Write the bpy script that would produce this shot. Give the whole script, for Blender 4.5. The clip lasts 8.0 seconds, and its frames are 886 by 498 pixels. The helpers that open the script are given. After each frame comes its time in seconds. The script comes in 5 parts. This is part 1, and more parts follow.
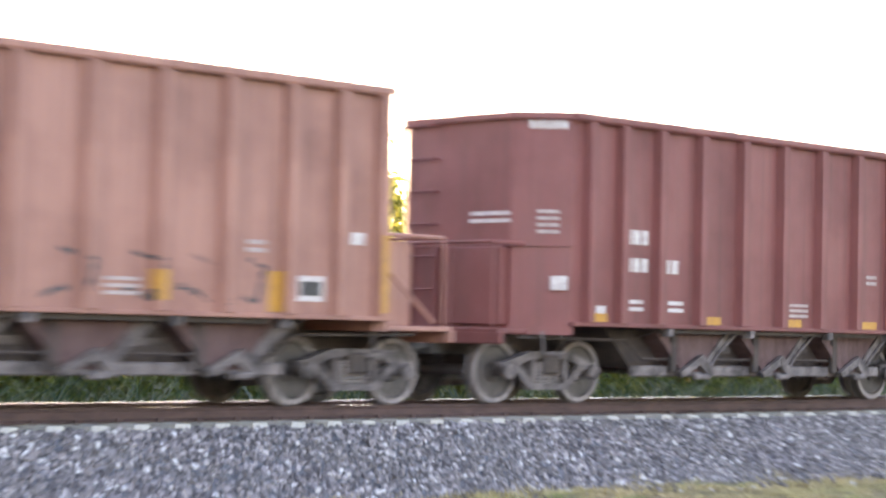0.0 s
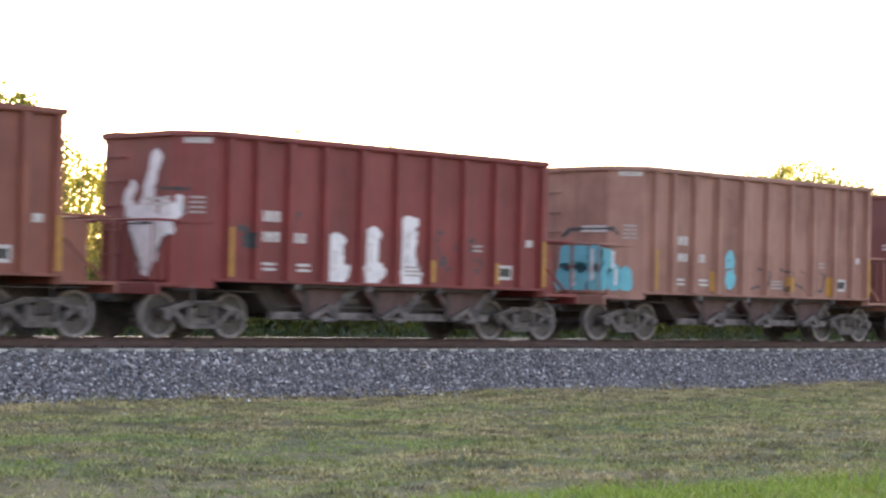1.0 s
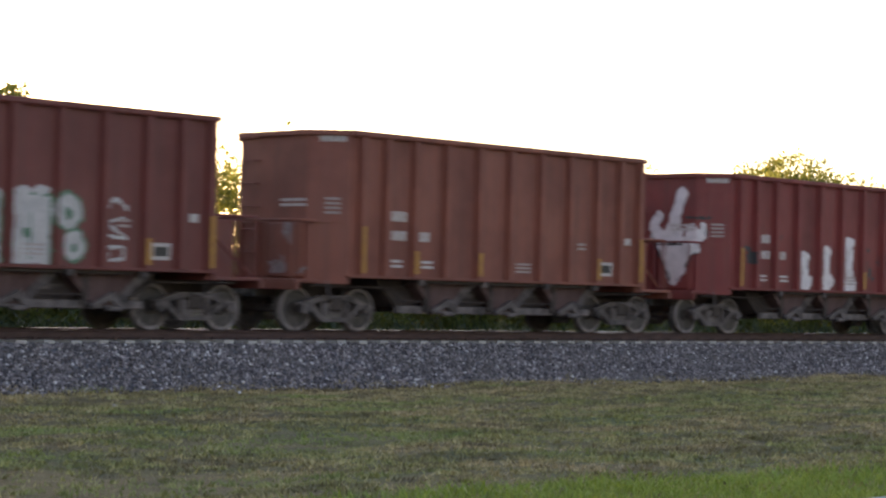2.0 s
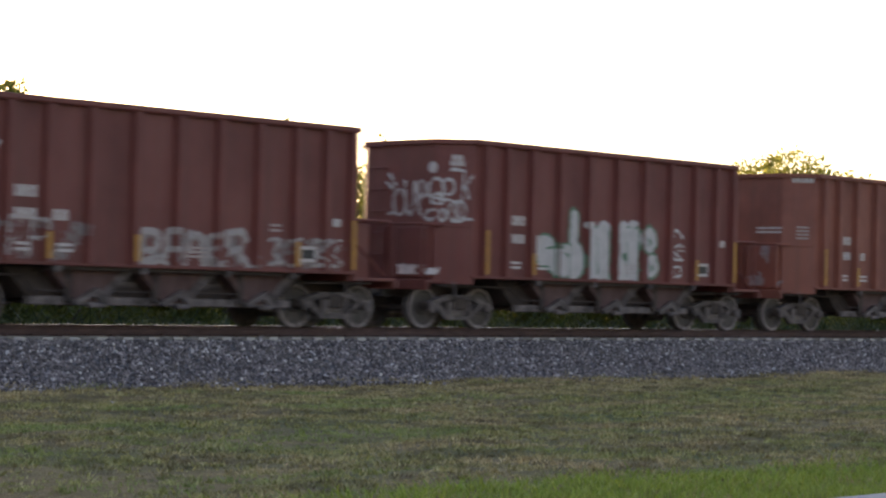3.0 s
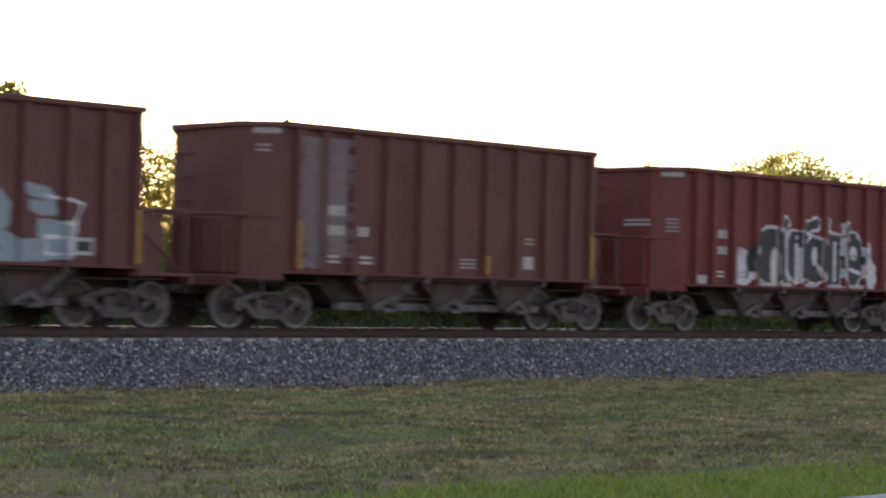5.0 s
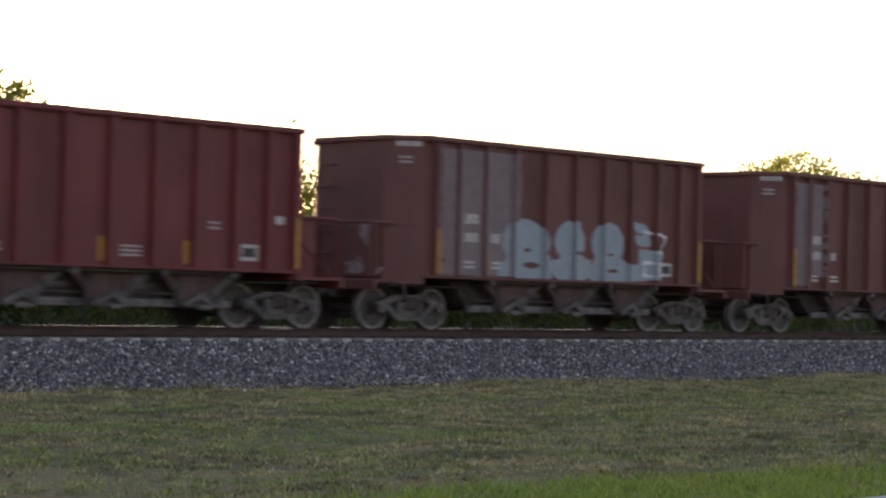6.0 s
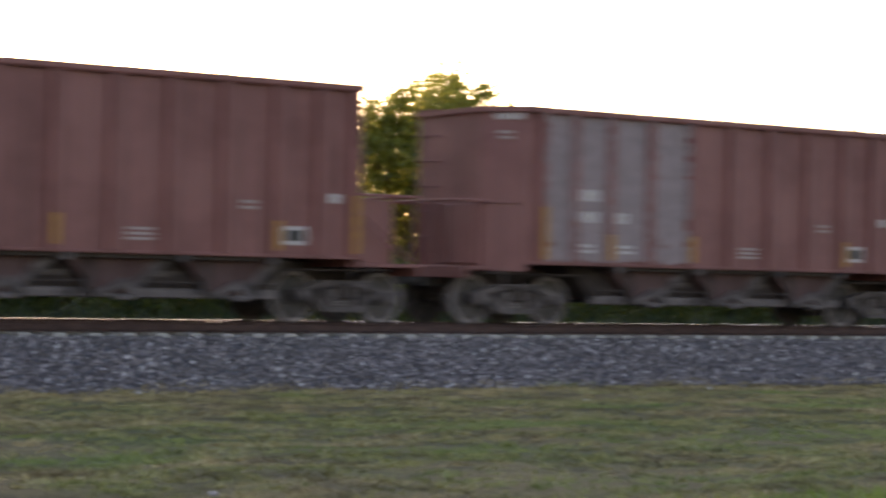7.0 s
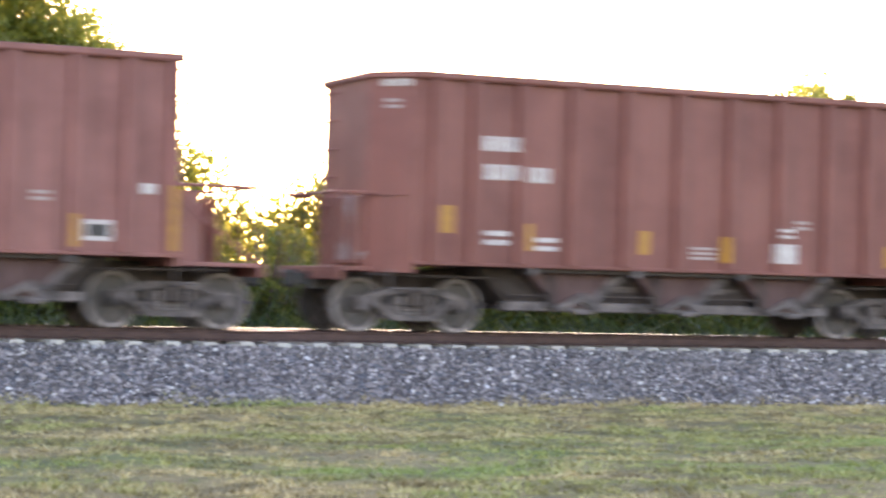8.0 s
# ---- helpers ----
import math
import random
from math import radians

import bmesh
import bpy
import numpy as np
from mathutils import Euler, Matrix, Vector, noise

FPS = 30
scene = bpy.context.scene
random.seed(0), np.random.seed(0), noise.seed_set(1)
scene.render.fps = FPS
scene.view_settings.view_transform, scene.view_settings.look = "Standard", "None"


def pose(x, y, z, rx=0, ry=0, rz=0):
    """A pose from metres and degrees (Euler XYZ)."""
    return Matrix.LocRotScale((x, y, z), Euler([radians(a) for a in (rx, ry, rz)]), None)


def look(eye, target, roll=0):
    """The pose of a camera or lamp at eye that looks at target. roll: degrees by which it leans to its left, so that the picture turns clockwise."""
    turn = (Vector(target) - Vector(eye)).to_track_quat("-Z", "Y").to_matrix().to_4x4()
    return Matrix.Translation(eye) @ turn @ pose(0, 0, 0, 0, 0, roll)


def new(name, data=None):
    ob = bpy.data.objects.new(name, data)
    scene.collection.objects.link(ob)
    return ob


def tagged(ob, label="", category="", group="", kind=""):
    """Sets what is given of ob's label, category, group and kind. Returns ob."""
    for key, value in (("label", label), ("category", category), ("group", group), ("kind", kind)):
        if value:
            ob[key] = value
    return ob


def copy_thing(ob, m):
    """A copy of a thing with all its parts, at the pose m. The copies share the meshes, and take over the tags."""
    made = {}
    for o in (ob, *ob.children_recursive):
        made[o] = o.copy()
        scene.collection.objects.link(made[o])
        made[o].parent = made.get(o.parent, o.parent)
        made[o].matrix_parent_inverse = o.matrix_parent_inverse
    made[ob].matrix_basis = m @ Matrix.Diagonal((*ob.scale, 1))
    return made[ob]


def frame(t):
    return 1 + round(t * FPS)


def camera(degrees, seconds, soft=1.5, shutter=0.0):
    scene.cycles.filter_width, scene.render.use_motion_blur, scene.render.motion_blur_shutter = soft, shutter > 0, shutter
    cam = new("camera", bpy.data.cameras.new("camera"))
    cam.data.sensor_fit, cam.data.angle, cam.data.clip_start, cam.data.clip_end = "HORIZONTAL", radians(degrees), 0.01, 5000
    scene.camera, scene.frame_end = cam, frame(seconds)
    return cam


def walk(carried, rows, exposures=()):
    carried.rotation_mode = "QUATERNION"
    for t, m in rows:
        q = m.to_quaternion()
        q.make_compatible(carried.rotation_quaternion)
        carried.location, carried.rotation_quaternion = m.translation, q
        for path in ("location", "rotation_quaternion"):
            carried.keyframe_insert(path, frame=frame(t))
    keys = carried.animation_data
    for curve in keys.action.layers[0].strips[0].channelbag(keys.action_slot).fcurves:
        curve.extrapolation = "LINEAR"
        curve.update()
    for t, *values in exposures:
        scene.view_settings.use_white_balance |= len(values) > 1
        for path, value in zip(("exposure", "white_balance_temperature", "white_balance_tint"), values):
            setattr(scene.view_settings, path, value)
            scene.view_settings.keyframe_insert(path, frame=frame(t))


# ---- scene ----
# ================= camera and its path =================
cam = camera(23.53, 8.0, soft=2.3, shutter=0.36)


def eye_pose(x, y, z, yaw, pitch, roll):
    return pose(x, y, z, 90 + pitch, 0, yaw) @ pose(0, 0, 0, 0, 0, roll)


EX, EY, EZ = 0.0, -33.30, 0.80
# seconds, place, yaw, pitch, roll: a quick pull back, a held view, then a swing to the left
PATH = [
    (0.0, 13.24, -21.85, 0.983, -44.45, 2.260, 1.23),
    (0.2, 9.50, -25.72, 0.842, -44.62, 2.175, 1.20),
    (0.4, 6.59, -28.31, 0.844, -44.57, 1.852, 1.28),
    (0.6, 2.64, -32.52, 0.808, -44.38, 1.640, 1.36),
    (0.85, 0.35, -33.55, 0.80, -45.25, 1.50, 1.24),
    (1.0, EX, EY, EZ, -45.83, 1.46, 1.28),
    (1.2, EX, EY, EZ, -45.90, 1.36, 1.30),
    (2.3, EX, EY, EZ, -46.13, 1.20, 1.40),
    (2.5, EX, EY, EZ, -46.13, 1.165, 1.40),
    (3.5, EX, EY, EZ, -46.125, 1.18, 1.40),
    (4.0, EX, EY, EZ, -46.125, 1.195, 1.34),
    (5.5, EX, EY, EZ, -46.125, 1.195, 1.37),
    (5.8, EX, EY, EZ, -46.06, 1.20, 1.42),
    (6.0, EX, EY, EZ, -45.94, 1.20, 1.47),
    (6.3, EX, EY, EZ, -45.78, 1.307, 1.45),
    (6.5, EX, EY, EZ, -42.63, 1.195, 1.39),
    (7.0, EX, EY, EZ, -33.49, 0.835, 1.25),
    (7.5, EX, EY, EZ, -27.96, 0.79, 1.36),
    (8.0, EX, EY, EZ, -23.76, 0.972, 1.45),
]
EXPOSURES = [(t, e, 7150, 26) for t, e in (
    (0.0, 3.22), (0.3, 3.10), (0.6, 2.78), (1.0, 2.29), (1.2, 2.0), (2.3, 1.28), (2.5, 1.30), (3.5, 1.15), (5.5, 1.18), (6.3, 1.0), (6.6, 1.02), (7.0, 1.40), (7.5, 2.22), (8.0, 2.92))]
walk(cam, [(r[0], eye_pose(*r[1:])) for r in PATH], EXPOSURES)

# ================= sky and sun =================
SUN_AZ, SUN_EL = 18.5, 4.0        # degrees to the right of +y, and above the horizon
world = bpy.data.worlds.new("sky")
scene.world = world
world.use_nodes = True
wn = world.node_tree.nodes
sky = wn.new("ShaderNodeTexSky")
sky.sky_type = "NISHITA"
sky.sun_disc = False
sky.sun_elevation = radians(SUN_EL + 8)
sky.sun_rotation = radians(SUN_AZ)
sky.dust_density = 1.0
sky.altitude = 0
wn["Background"].inputs["Strength"].default_value = 0.15
world.node_tree.links.new(sky.outputs[0], wn["Background"].inputs["Color"])
sun = new("sun", bpy.data.lights.new("sun", "SUN"))
sun.data.energy = 2.2
sun.data.angle = radians(0.6)
sun.data.color = (1.0, 0.78, 0.5)
_a, _e = radians(SUN_AZ), radians(SUN_EL)
sun.matrix_world = look((0, 0, 30), (-math.sin(_a) * math.cos(_e), -math.cos(_a) * math.cos(_e), 30 - math.sin(_e)))


# ================= materials =================
class Nodes:
    """Short ways to wire a procedural material."""

    def __init__(self, name, rough=0.7, metal=0.0):
        self.m = bpy.data.materials.new(name)
        self.m.use_nodes = True
        self.t = self.m.node_tree
        self.b = self.t.nodes["Principled BSDF"]
        self.b.inputs["Roughness"].default_value = rough
        self.b.inputs["Metallic"].default_value = metal
        self.co = self.t.nodes.new("ShaderNodeTexCoord")
        self.info = self.t.nodes.new("ShaderNodeObjectInfo")
        self.geo = self.t.nodes.new("ShaderNodeNewGeometry")

    def link(self, a, b):
        self.t.links.new(a, b)

    def noise(self, scale, detail=4, rough=0.6, stretch=(1, 1, 1), world=False):
        mp = self.t.nodes.new("ShaderNodeMapping")
        mp.inputs["Scale"].default_value = stretch
        self.link(self.geo.outputs["Position"] if world else self.co.outputs["Object"], mp.inputs[0])
        n = self.t.nodes.new("ShaderNodeTexNoise")
        n.inputs["Scale"].default_value = scale
        n.inputs["Detail"].default_value = detail
        n.inputs["Roughness"].default_value = rough
        self.link(mp.outputs[0], n.inputs["Vector"])
        return n.outputs["Fac"]

    def ramp(self, fac, stops):
        r = self.t.nodes.new("ShaderNodeValToRGB")
        els = r.color_ramp.elements
        while len(els) < len(stops):
            els.new(0.5)
        for e, (p, c) in zip(els, stops):
            e.position, e.color = p, (*(c if isinstance(c, tuple) else (c, c, c)), 1)
        self.link(fac, r.inputs[0])
        return r.outputs[0]

    def mix(self, fac, a, b, kind="MIX"):
        n = self.t.nodes.new("ShaderNodeMix")
        n.data_type, n.blend_type = "RGBA", kind
        for v, s in ((fac, n.inputs[0]), (a, n.inputs[6]), (b, n.inputs[7])):
            if isinstance(v, (int, float)):
                s.default_value = v
            elif isinstance(v, tuple):
                s.default_value = (*v, 1)
            else:
                self.link(v, s)
        return n.outputs[2]

    def dry_edge(self):
        """Drier grass towards the stones, with a wavering border."""
        sep = self.t.nodes.new("ShaderNodeSeparateXYZ")
        self.link(self.geo.outputs["Position"], sep.inputs[0])
        add = self.t.nodes.new("ShaderNodeMath")
        add.operation = "MULTIPLY_ADD"
        self.link(self.noise(0.35, 4, 0.6, world=True), add.inputs[0])
        add.inputs[1].default_value = 8.0
        self.link(sep.outputs["Y"], add.inputs[2])
        mr = self.t.nodes.new("ShaderNodeMapRange")
        self.link(add.outputs[0], mr.inputs["Value"])
        mr.inputs["From Min"].default_value, mr.inputs["From Max"].default_value = -5.0, 0.5
        mr.inputs["To Max"].default_value = 0.75
        return mr.outputs[0]

    def color(self, c):
        if isinstance(c, tuple):
            self.b.inputs["Base Color"].default_value = (*c, 1)
        else:
            self.link(c, self.b.inputs["Base Color"])
        return self

    def roughness(self, c):
        self.link(c, self.b.inputs["Roughness"])
        return self

    def bump(self, h, strength=0.4, dist=0.02):
        n = self.t.nodes.new("ShaderNodeBump")
        n.inputs["Strength"].default_value = strength
        n.inputs["Distance"].default_value = dist
        self.link(h, n.inputs["Height"])
        self.link(n.outputs[0], self.b.inputs["Normal"])
        return self


def paint_material(name):
    """Oxide paint in the object's own colour, with rust freckles, chalky fading and streaks that run down."""
    k = Nodes(name, 0.62)
    streak = k.noise(2.2, 5, 0.65, (2.4, 2.4, 0.22))
    blot = k.noise(0.55, 4, 0.6)
    grain = k.noise(38, 3, 0.7)
    c = k.mix(k.ramp(streak, [(0.42, 0.0), (0.80, 0.34)]), k.info.outputs["Color"], (0.19, 0.076, 0.062))
    c = k.mix(k.ramp(blot, [(0.42, 0.0), (0.72, 0.6)]), c, (0.075, 0.024, 0.019))
    runs = k.noise(1.6, 6, 0.7, (4.5, 4.5, 0.10))
    c = k.mix(k.ramp(runs, [(0.50, 0.0), (0.72, 0.55)]), c, (0.070, 0.030, 0.024))
    c = k.mix(k.ramp(grain, [(0.62, 0.0), (0.78, 0.5)]), c, (0.055, 0.028, 0.02))
    k.color(c).roughness(k.ramp(blot, [(0.3, 0.5), (0.8, 0.8)])).bump(grain, 0.25, 0.01)
    return k.m


def plain(name, c1, c2, scale=6, rough=0.75, metal=0.0, stretch=(1, 1, 1), bump=0.3, world=False, lo=0.35, hi=0.7):
    k = Nodes(name, rough, metal)
    n = k.noise(scale, 5, 0.65, stretch, world)
    g = k.noise(scale * 9, 3, 0.6, stretch, world)
    c = k.mix(k.ramp(n, [(lo, 0.0), (hi, 1.0)]), c1, c2)
    c = k.mix(k.ramp(g, [(0.45, 0.0), (0.8, 0.45)]), c, tuple(0.45 * v for v in c1))
    k.color(c).bump(g, bump, 0.01)
    return k.m


M_PAINT = paint_material("oxide_paint")
M_UNDER = plain("grimy_underframe", (0.030, 0.019, 0.017), (0.072, 0.050, 0.044), 3)
M_DUST = plain("stone_dusted_steel", (0.034, 0.024, 0.023), (0.21, 0.168, 0.163), 4)
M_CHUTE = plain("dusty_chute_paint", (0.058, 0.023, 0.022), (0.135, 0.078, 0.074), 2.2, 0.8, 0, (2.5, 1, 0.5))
M_WHEEL = plain("wheel_steel", (0.035, 0.027, 0.025), (0.10, 0.080, 0.075), 4, 0.6, 0.1)
M_RIM = plain("dusty_wheel_rim", (0.125, 0.098, 0.095), (0.30, 0.25, 0.245), 6, 0.55, 0.1)
M_TREAD = plain("polished_tread", (0.45, 0.43, 0.41), (0.6, 0.58, 0.55), 12, 0.35, 0.9)
M_BLACK = plain("black_steel", (0.03, 0.027, 0.025), (0.07, 0.06, 0.055), 5)
M_YELLOW = plain("yellow_reflector", (0.46, 0.21, 0.018), (0.30, 0.13, 0.025), 7, 0.45)
M_WHITE = plain("white_stencil", (0.56, 0.51, 0.49), (0.36, 0.28, 0.27), 9, 0.6)
M_RAIL = plain("rusty_rail", (0.055, 0.029, 0.026), (0.10, 0.054, 0.046), 8, 0.8, 0.2, (0.3, 1, 1))
M_RAILTOP = plain("worn_rail_head", (0.62, 0.6, 0.57), (0.5, 0.47, 0.44), 8, 0.22, 1.0, (0.1, 2, 1), 0.05)
M_CONCRETE = plain("sleeper_concrete", (0.48, 0.45, 0.41), (0.33, 0.30, 0.28), 5)
M_ROAD = plain("pale_pavement", (0.42, 0.42, 0.43), (0.30, 0.30, 0.31), 2.5, 0.85, world=True)
M_BARK = plain("bark", (0.10, 0.075, 0.055), (0.2, 0.16, 0.12), 6, 0.9, 0, (3, 3, 0.6))


def stones_material():
    k = Nodes("crushed_stone", 0.8)
    c = k.ramp(k.geo.outputs["Random Per Island"], [(0.0, (0.050, 0.041, 0.044)), (0.45, (0.135, 0.113, 0.117)), (0.8, (0.265, 0.225, 0.230)), (0.94, (0.39, 0.34, 0.34)), (1.0, (0.66, 0.62, 0.61))])
    c = k.mix(k.ramp(k.noise(0.7, 4, 0.6, world=True), [(0.4, 0.0), (0.75, 0.5)]), c, (0.13, 0.115, 0.11))
    k.color(c).bump(k.noise(60, 3), 0.5, 0.01)
    return k.m


def bed_material():
    k = Nodes("ballast_bed", 0.9)
    v = k.t.nodes.new("ShaderNodeTexVoronoi")
    v.inputs["Scale"].default_value = 19
    k.link(k.geo.outputs["Position"], v.inputs["Vector"])
    c = k.mix(k.ramp(v.outputs["Color"], [(0.1, 0.0), (0.9, 1.0)]), (0.035, 0.033, 0.038), (0.19, 0.18, 0.195))
    k.color(c).bump(v.outputs["Distance"], 1.0, 0.05)
    return k.m


def ground_material():
    k = Nodes("mown_grass_ground", 0.95)
    big = k.noise(0.16, 5, 0.62, (0.55, 1.5, 1), world=True)
    mid = k.noise(0.8, 5, 0.6, (0.7, 0.9, 1), world=True)
    fine = k.noise(16, 4, 0.7, world=True)
    c = k.mix(k.ramp(mid, [(0.40, 0.0), (0.60, 1.0)]), (0.100, 0.128, 0.036), (0.21, 0.165, 0.075))
    c = k.mix(k.ramp(big, [(0.45, 0.0), (0.62, 0.75)]), c, (0.25, 0.18, 0.080))
    c = k.mix(k.ramp(fine, [(0.40, 0.0), (0.72, 0.7)]), c, (0.050, 0.046, 0.014))
    c = k.mix(k.dry_edge(), c, (0.30, 0.21, 0.10))
    tuft = k.noise(1.7, 4, 0.62, (0.8, 1.0, 1), world=True)
    c = k.mix(k.ramp(tuft, [(0.50, 0.0), (0.66, 0.65)]), c, (0.064, 0.056, 0.026))
    k.color(c).bump(k.noise(5, 6, 0.75, (0.6, 1.2, 1), world=True), 1.0, 0.12)
    return k.m


def leaf_material(name, stops, glow=0.5, warm=(0.46, 0.42, 0.07)):
    """Leaves differ one by one and let light through."""
    k = Nodes(name, 0.55)
    c = k.ramp(k.geo.outputs["Random Per Island"], stops)
    k.color(c)
    tr = k.t.nodes.new("ShaderNodeBsdfTranslucent")
    bright = k.mix(0.6, c, warm)
    k.link(bright, tr.inputs["Color"])
    mx = k.t.nodes.new("ShaderNodeMixShader")
    mx.inputs[0].default_value = glow
    k.link(k.b.outputs[0], mx.inputs[1])
    k.link(tr.outputs[0], mx.inputs[2])
    k.link(mx.outputs[0], k.t.nodes["Material Output"].inputs["Surface"])
    return k.m


M_STONES, M_BED, M_GROUND = stones_material(), bed_material(), ground_material()
M_LEAF = leaf_material("tree_leaves", [(0.0, (0.035, 0.065, 0.015)), (0.5, (0.075, 0.105, 0.022)), (0.85, (0.15, 0.15, 0.03)), (1.0, (0.27, 0.21, 0.04))], 0.62, (0.60, 0.58, 0.12))
M_WEED = leaf_material("weed_leaves", [(0.0, (0.016, 0.038, 0.010)), (0.6, (0.032, 0.062, 0.014)), (1.0, (0.07, 0.085, 0.02))], 0.2, (0.05, 0.09, 0.02))
M_SHRUB = leaf_material("shrub_leaves", [(0.0, (0.03, 0.06, 0.015)), (0.6, (0.06, 0.10, 0.02)), (1.0, (0.13, 0.13, 0.03))], 0.4)
def blade_material(name):
    """Mown grass: green and straw in patches, blade by blade."""
    k = Nodes(name, 0.6)
    mid = k.noise(0.8, 5, 0.6, (0.7, 0.9, 1), world=True)
    isl = k.geo.outputs["Random Per Island"]
    green = k.ramp(isl, [(0.0, (0.155, 0.165, 0.042)), (0.6, (0.32, 0.305, 0.092)), (1.0, (0.45, 0.41, 0.155))])
    straw = k.ramp(isl, [(0.0, (0.25, 0.175, 0.070)), (0.5, (0.53, 0.38, 0.19)), (1.0, (0.68, 0.52, 0.29))])
    c = k.mix(k.ramp(mid, [(0.42, 0.0), (0.62, 0.9)]), green, straw)
    c = k.mix(k.dry_edge(), c, straw)
    tuft = k.noise(1.7, 4, 0.62, (0.8, 1.0, 1), world=True)
    c = k.mix(k.ramp(tuft, [(0.48, 0.0), (0.61, 0.66)]), c, (0.100, 0.068, 0.034))
    clod = k.noise(4.2, 3, 0.6, (0.6, 1.0, 1), world=True)
    c = k.mix(k.ramp(clod, [(0.52, 0.0), (0.64, 0.7)]), c, (0.085, 0.058, 0.030))
    sward = k.noise(0.45, 4, 0.6, (0.5, 1.3, 1), world=True)
    k.color(k.mix(k.ramp(sward, [(0.54, 0.0), (0.64, 0.6)]), c, (0.20, 0.29, 0.06)))
    return k.m


M_BLADE = blade_material("mown_grass_blades")
M_FRESH = leaf_material("fresh_grass_blades", [(0.0, (0.10, 0.20, 0.02)), (0.6, (0.18, 0.31, 0.035)), (1.0, (0.30, 0.36, 0.07))], 0.3)


# ================= mesh tools =================
class Mesher:
    """Collects simple solids into one mesh."""

    def __init__(self):
        self.v, self.f = [], []

    def add(self, verts, faces):
        n = len(self.v)
        self.v += [tuple(p) for p in verts]
        self.f += [tuple(i + n for i in f) for f in faces]
        return self

    def box(self, x0, x1, y0, y1, z0, z1, c=0.0):
        """A box; c is the width of its chamfered edges."""
        if c <= 0:
            v = [(x, y, z) for x in (x0, x1) for y in (y0, y1) for z in (z0, z1)]
            return self.add(v, [(0, 1, 3, 2), (4, 6, 7, 5), (0, 4, 5, 1), (2, 3, 7, 6), (0, 2, 6, 4), (1, 5, 7, 3)])
        bm = bmesh.new()
        bmesh.ops.create_cube(bm, size=1)
        for p in bm.verts:
            p.co = Vector(((x0 + x1) / 2 + p.co.x * (x1 - x0), (y0 + y1) / 2 + p.co.y * (y1 - y0), (z0 + z1) / 2 + p.co.z * (z1 - z0)))
        bmesh.ops.bevel(bm, geom=bm.edges[:], offset=c, segments=1, affect="EDGES", profile=0.5)
        bm.verts.index_update()
        self.add([p.co[:] for p in bm.verts], [[q.index for q in f.verts] for f in bm.faces])
        bm.free()
        return self

    def prism(self, poly, a0, a1, axis="y"):
        """A flat outline drawn out along an axis. For axis y the outline is (x, z); for x it is (y, z); for z it is (x, y)."""
        n = len(poly)
        put = {"y": lambda p, a: (p[0], a, p[1]), "x": lambda p, a: (a, p[0], p[1]), "z": lambda p, a: (p[0], p[1], a)}[axis]
        v = [put(p, a0) for p in poly] + [put(p, a1) for p in poly]
        f = [tuple(range(n)), tuple(range(2 * n - 1, n - 1, -1))] + [(i, i + n, (i + 1) % n + n, (i + 1) % n) for i in range(n)]
        return self.add(v, f)

    def lathe(self, profile, centre=(0, 0, 0), axis="y", n=28, closed=False):
        """A turned solid: profile of (distance along the axis, radius)."""
        v, f = [], []
        for a, r in profile:
            for i in range(n):
                s, c = math.sin(2 * math.pi * i / n) * r, math.cos(2 * math.pi * i / n) * r
                v.append({"y": (s, a, c), "x": (a, s, c), "z": (s, c, a)}[axis])
        v = [(p[0] + centre[0], p[1] + centre[1], p[2] + centre[2]) for p in v]
        m = len(profile)
        for j in range(m - 1 + (1 if closed else 0)):
            for i in range(n):
                a, b = j * n + i, j * n + (i + 1) % n
                k = (j + 1) % m
                f.append((a, b, k * n + (i + 1) % n, k * n + i))
        if not closed:
            f += [tuple(range(n)), tuple(range(m * n - 1, (m - 1) * n - 1, -1))]
        return self.add(v, f)

    def tube(self, pts, r, n=8):
        """A round bar along a line of points."""
        P = [Vector(p) for p in pts]
        v, f = [], []
        for i, p in enumerate(P):
            d = (P[min(i + 1, len(P) - 1)] - P[max(i - 1, 0)]).normalized()
            s = d.cross(Vector((0, 0, 1)) if abs(d.z) < 0.9 else Vector((1, 0, 0))).normalized()
            u = s.cross(d)
            rr = r[i] if isinstance(r, (list, tuple)) else r
            v += [p + s * math.cos(2 * math.pi * k / n) * rr + u * math.sin(2 * math.pi * k / n) * rr for k in range(n)]
        for i in range(len(P) - 1):
            for k in range(n):
                f.append((i * n + k, i * n + (k + 1) % n, (i + 1) * n + (k + 1) % n, (i + 1) * n + k))
        f += [tuple(range(n)), tuple(range(len(P) * n - 1, (len(P) - 1) * n - 1, -1))]
        return self.add(v, f)

    def mesh(self, name, material, smooth=False):
        me = bpy.data.meshes.new(name)
        me.from_pydata(self.v, [], self.f)
        me.materials.append(material)
        me.validate()
        bm = bmesh.new()
        bm.from_mesh(me)
        bmesh.ops.recalc_face_normals(bm, faces=bm.faces[:])
        bm.to_mesh(me)
        bm.free()
        if smooth:
            me.shade_smooth()
            me.set_sharp_from_angle(angle=radians(35))
        return me


def part(name, mesh, parent, at=None, label="", colour=None):
    """One mesh object, under a thing or a part."""
    ob = new(name, mesh)
    ob.parent = parent
    if at is not None:
        ob.matrix_basis = at
    if label:
        tagged(ob, label)
    if colour:
        ob.color = (*colour, 1)
    return ob


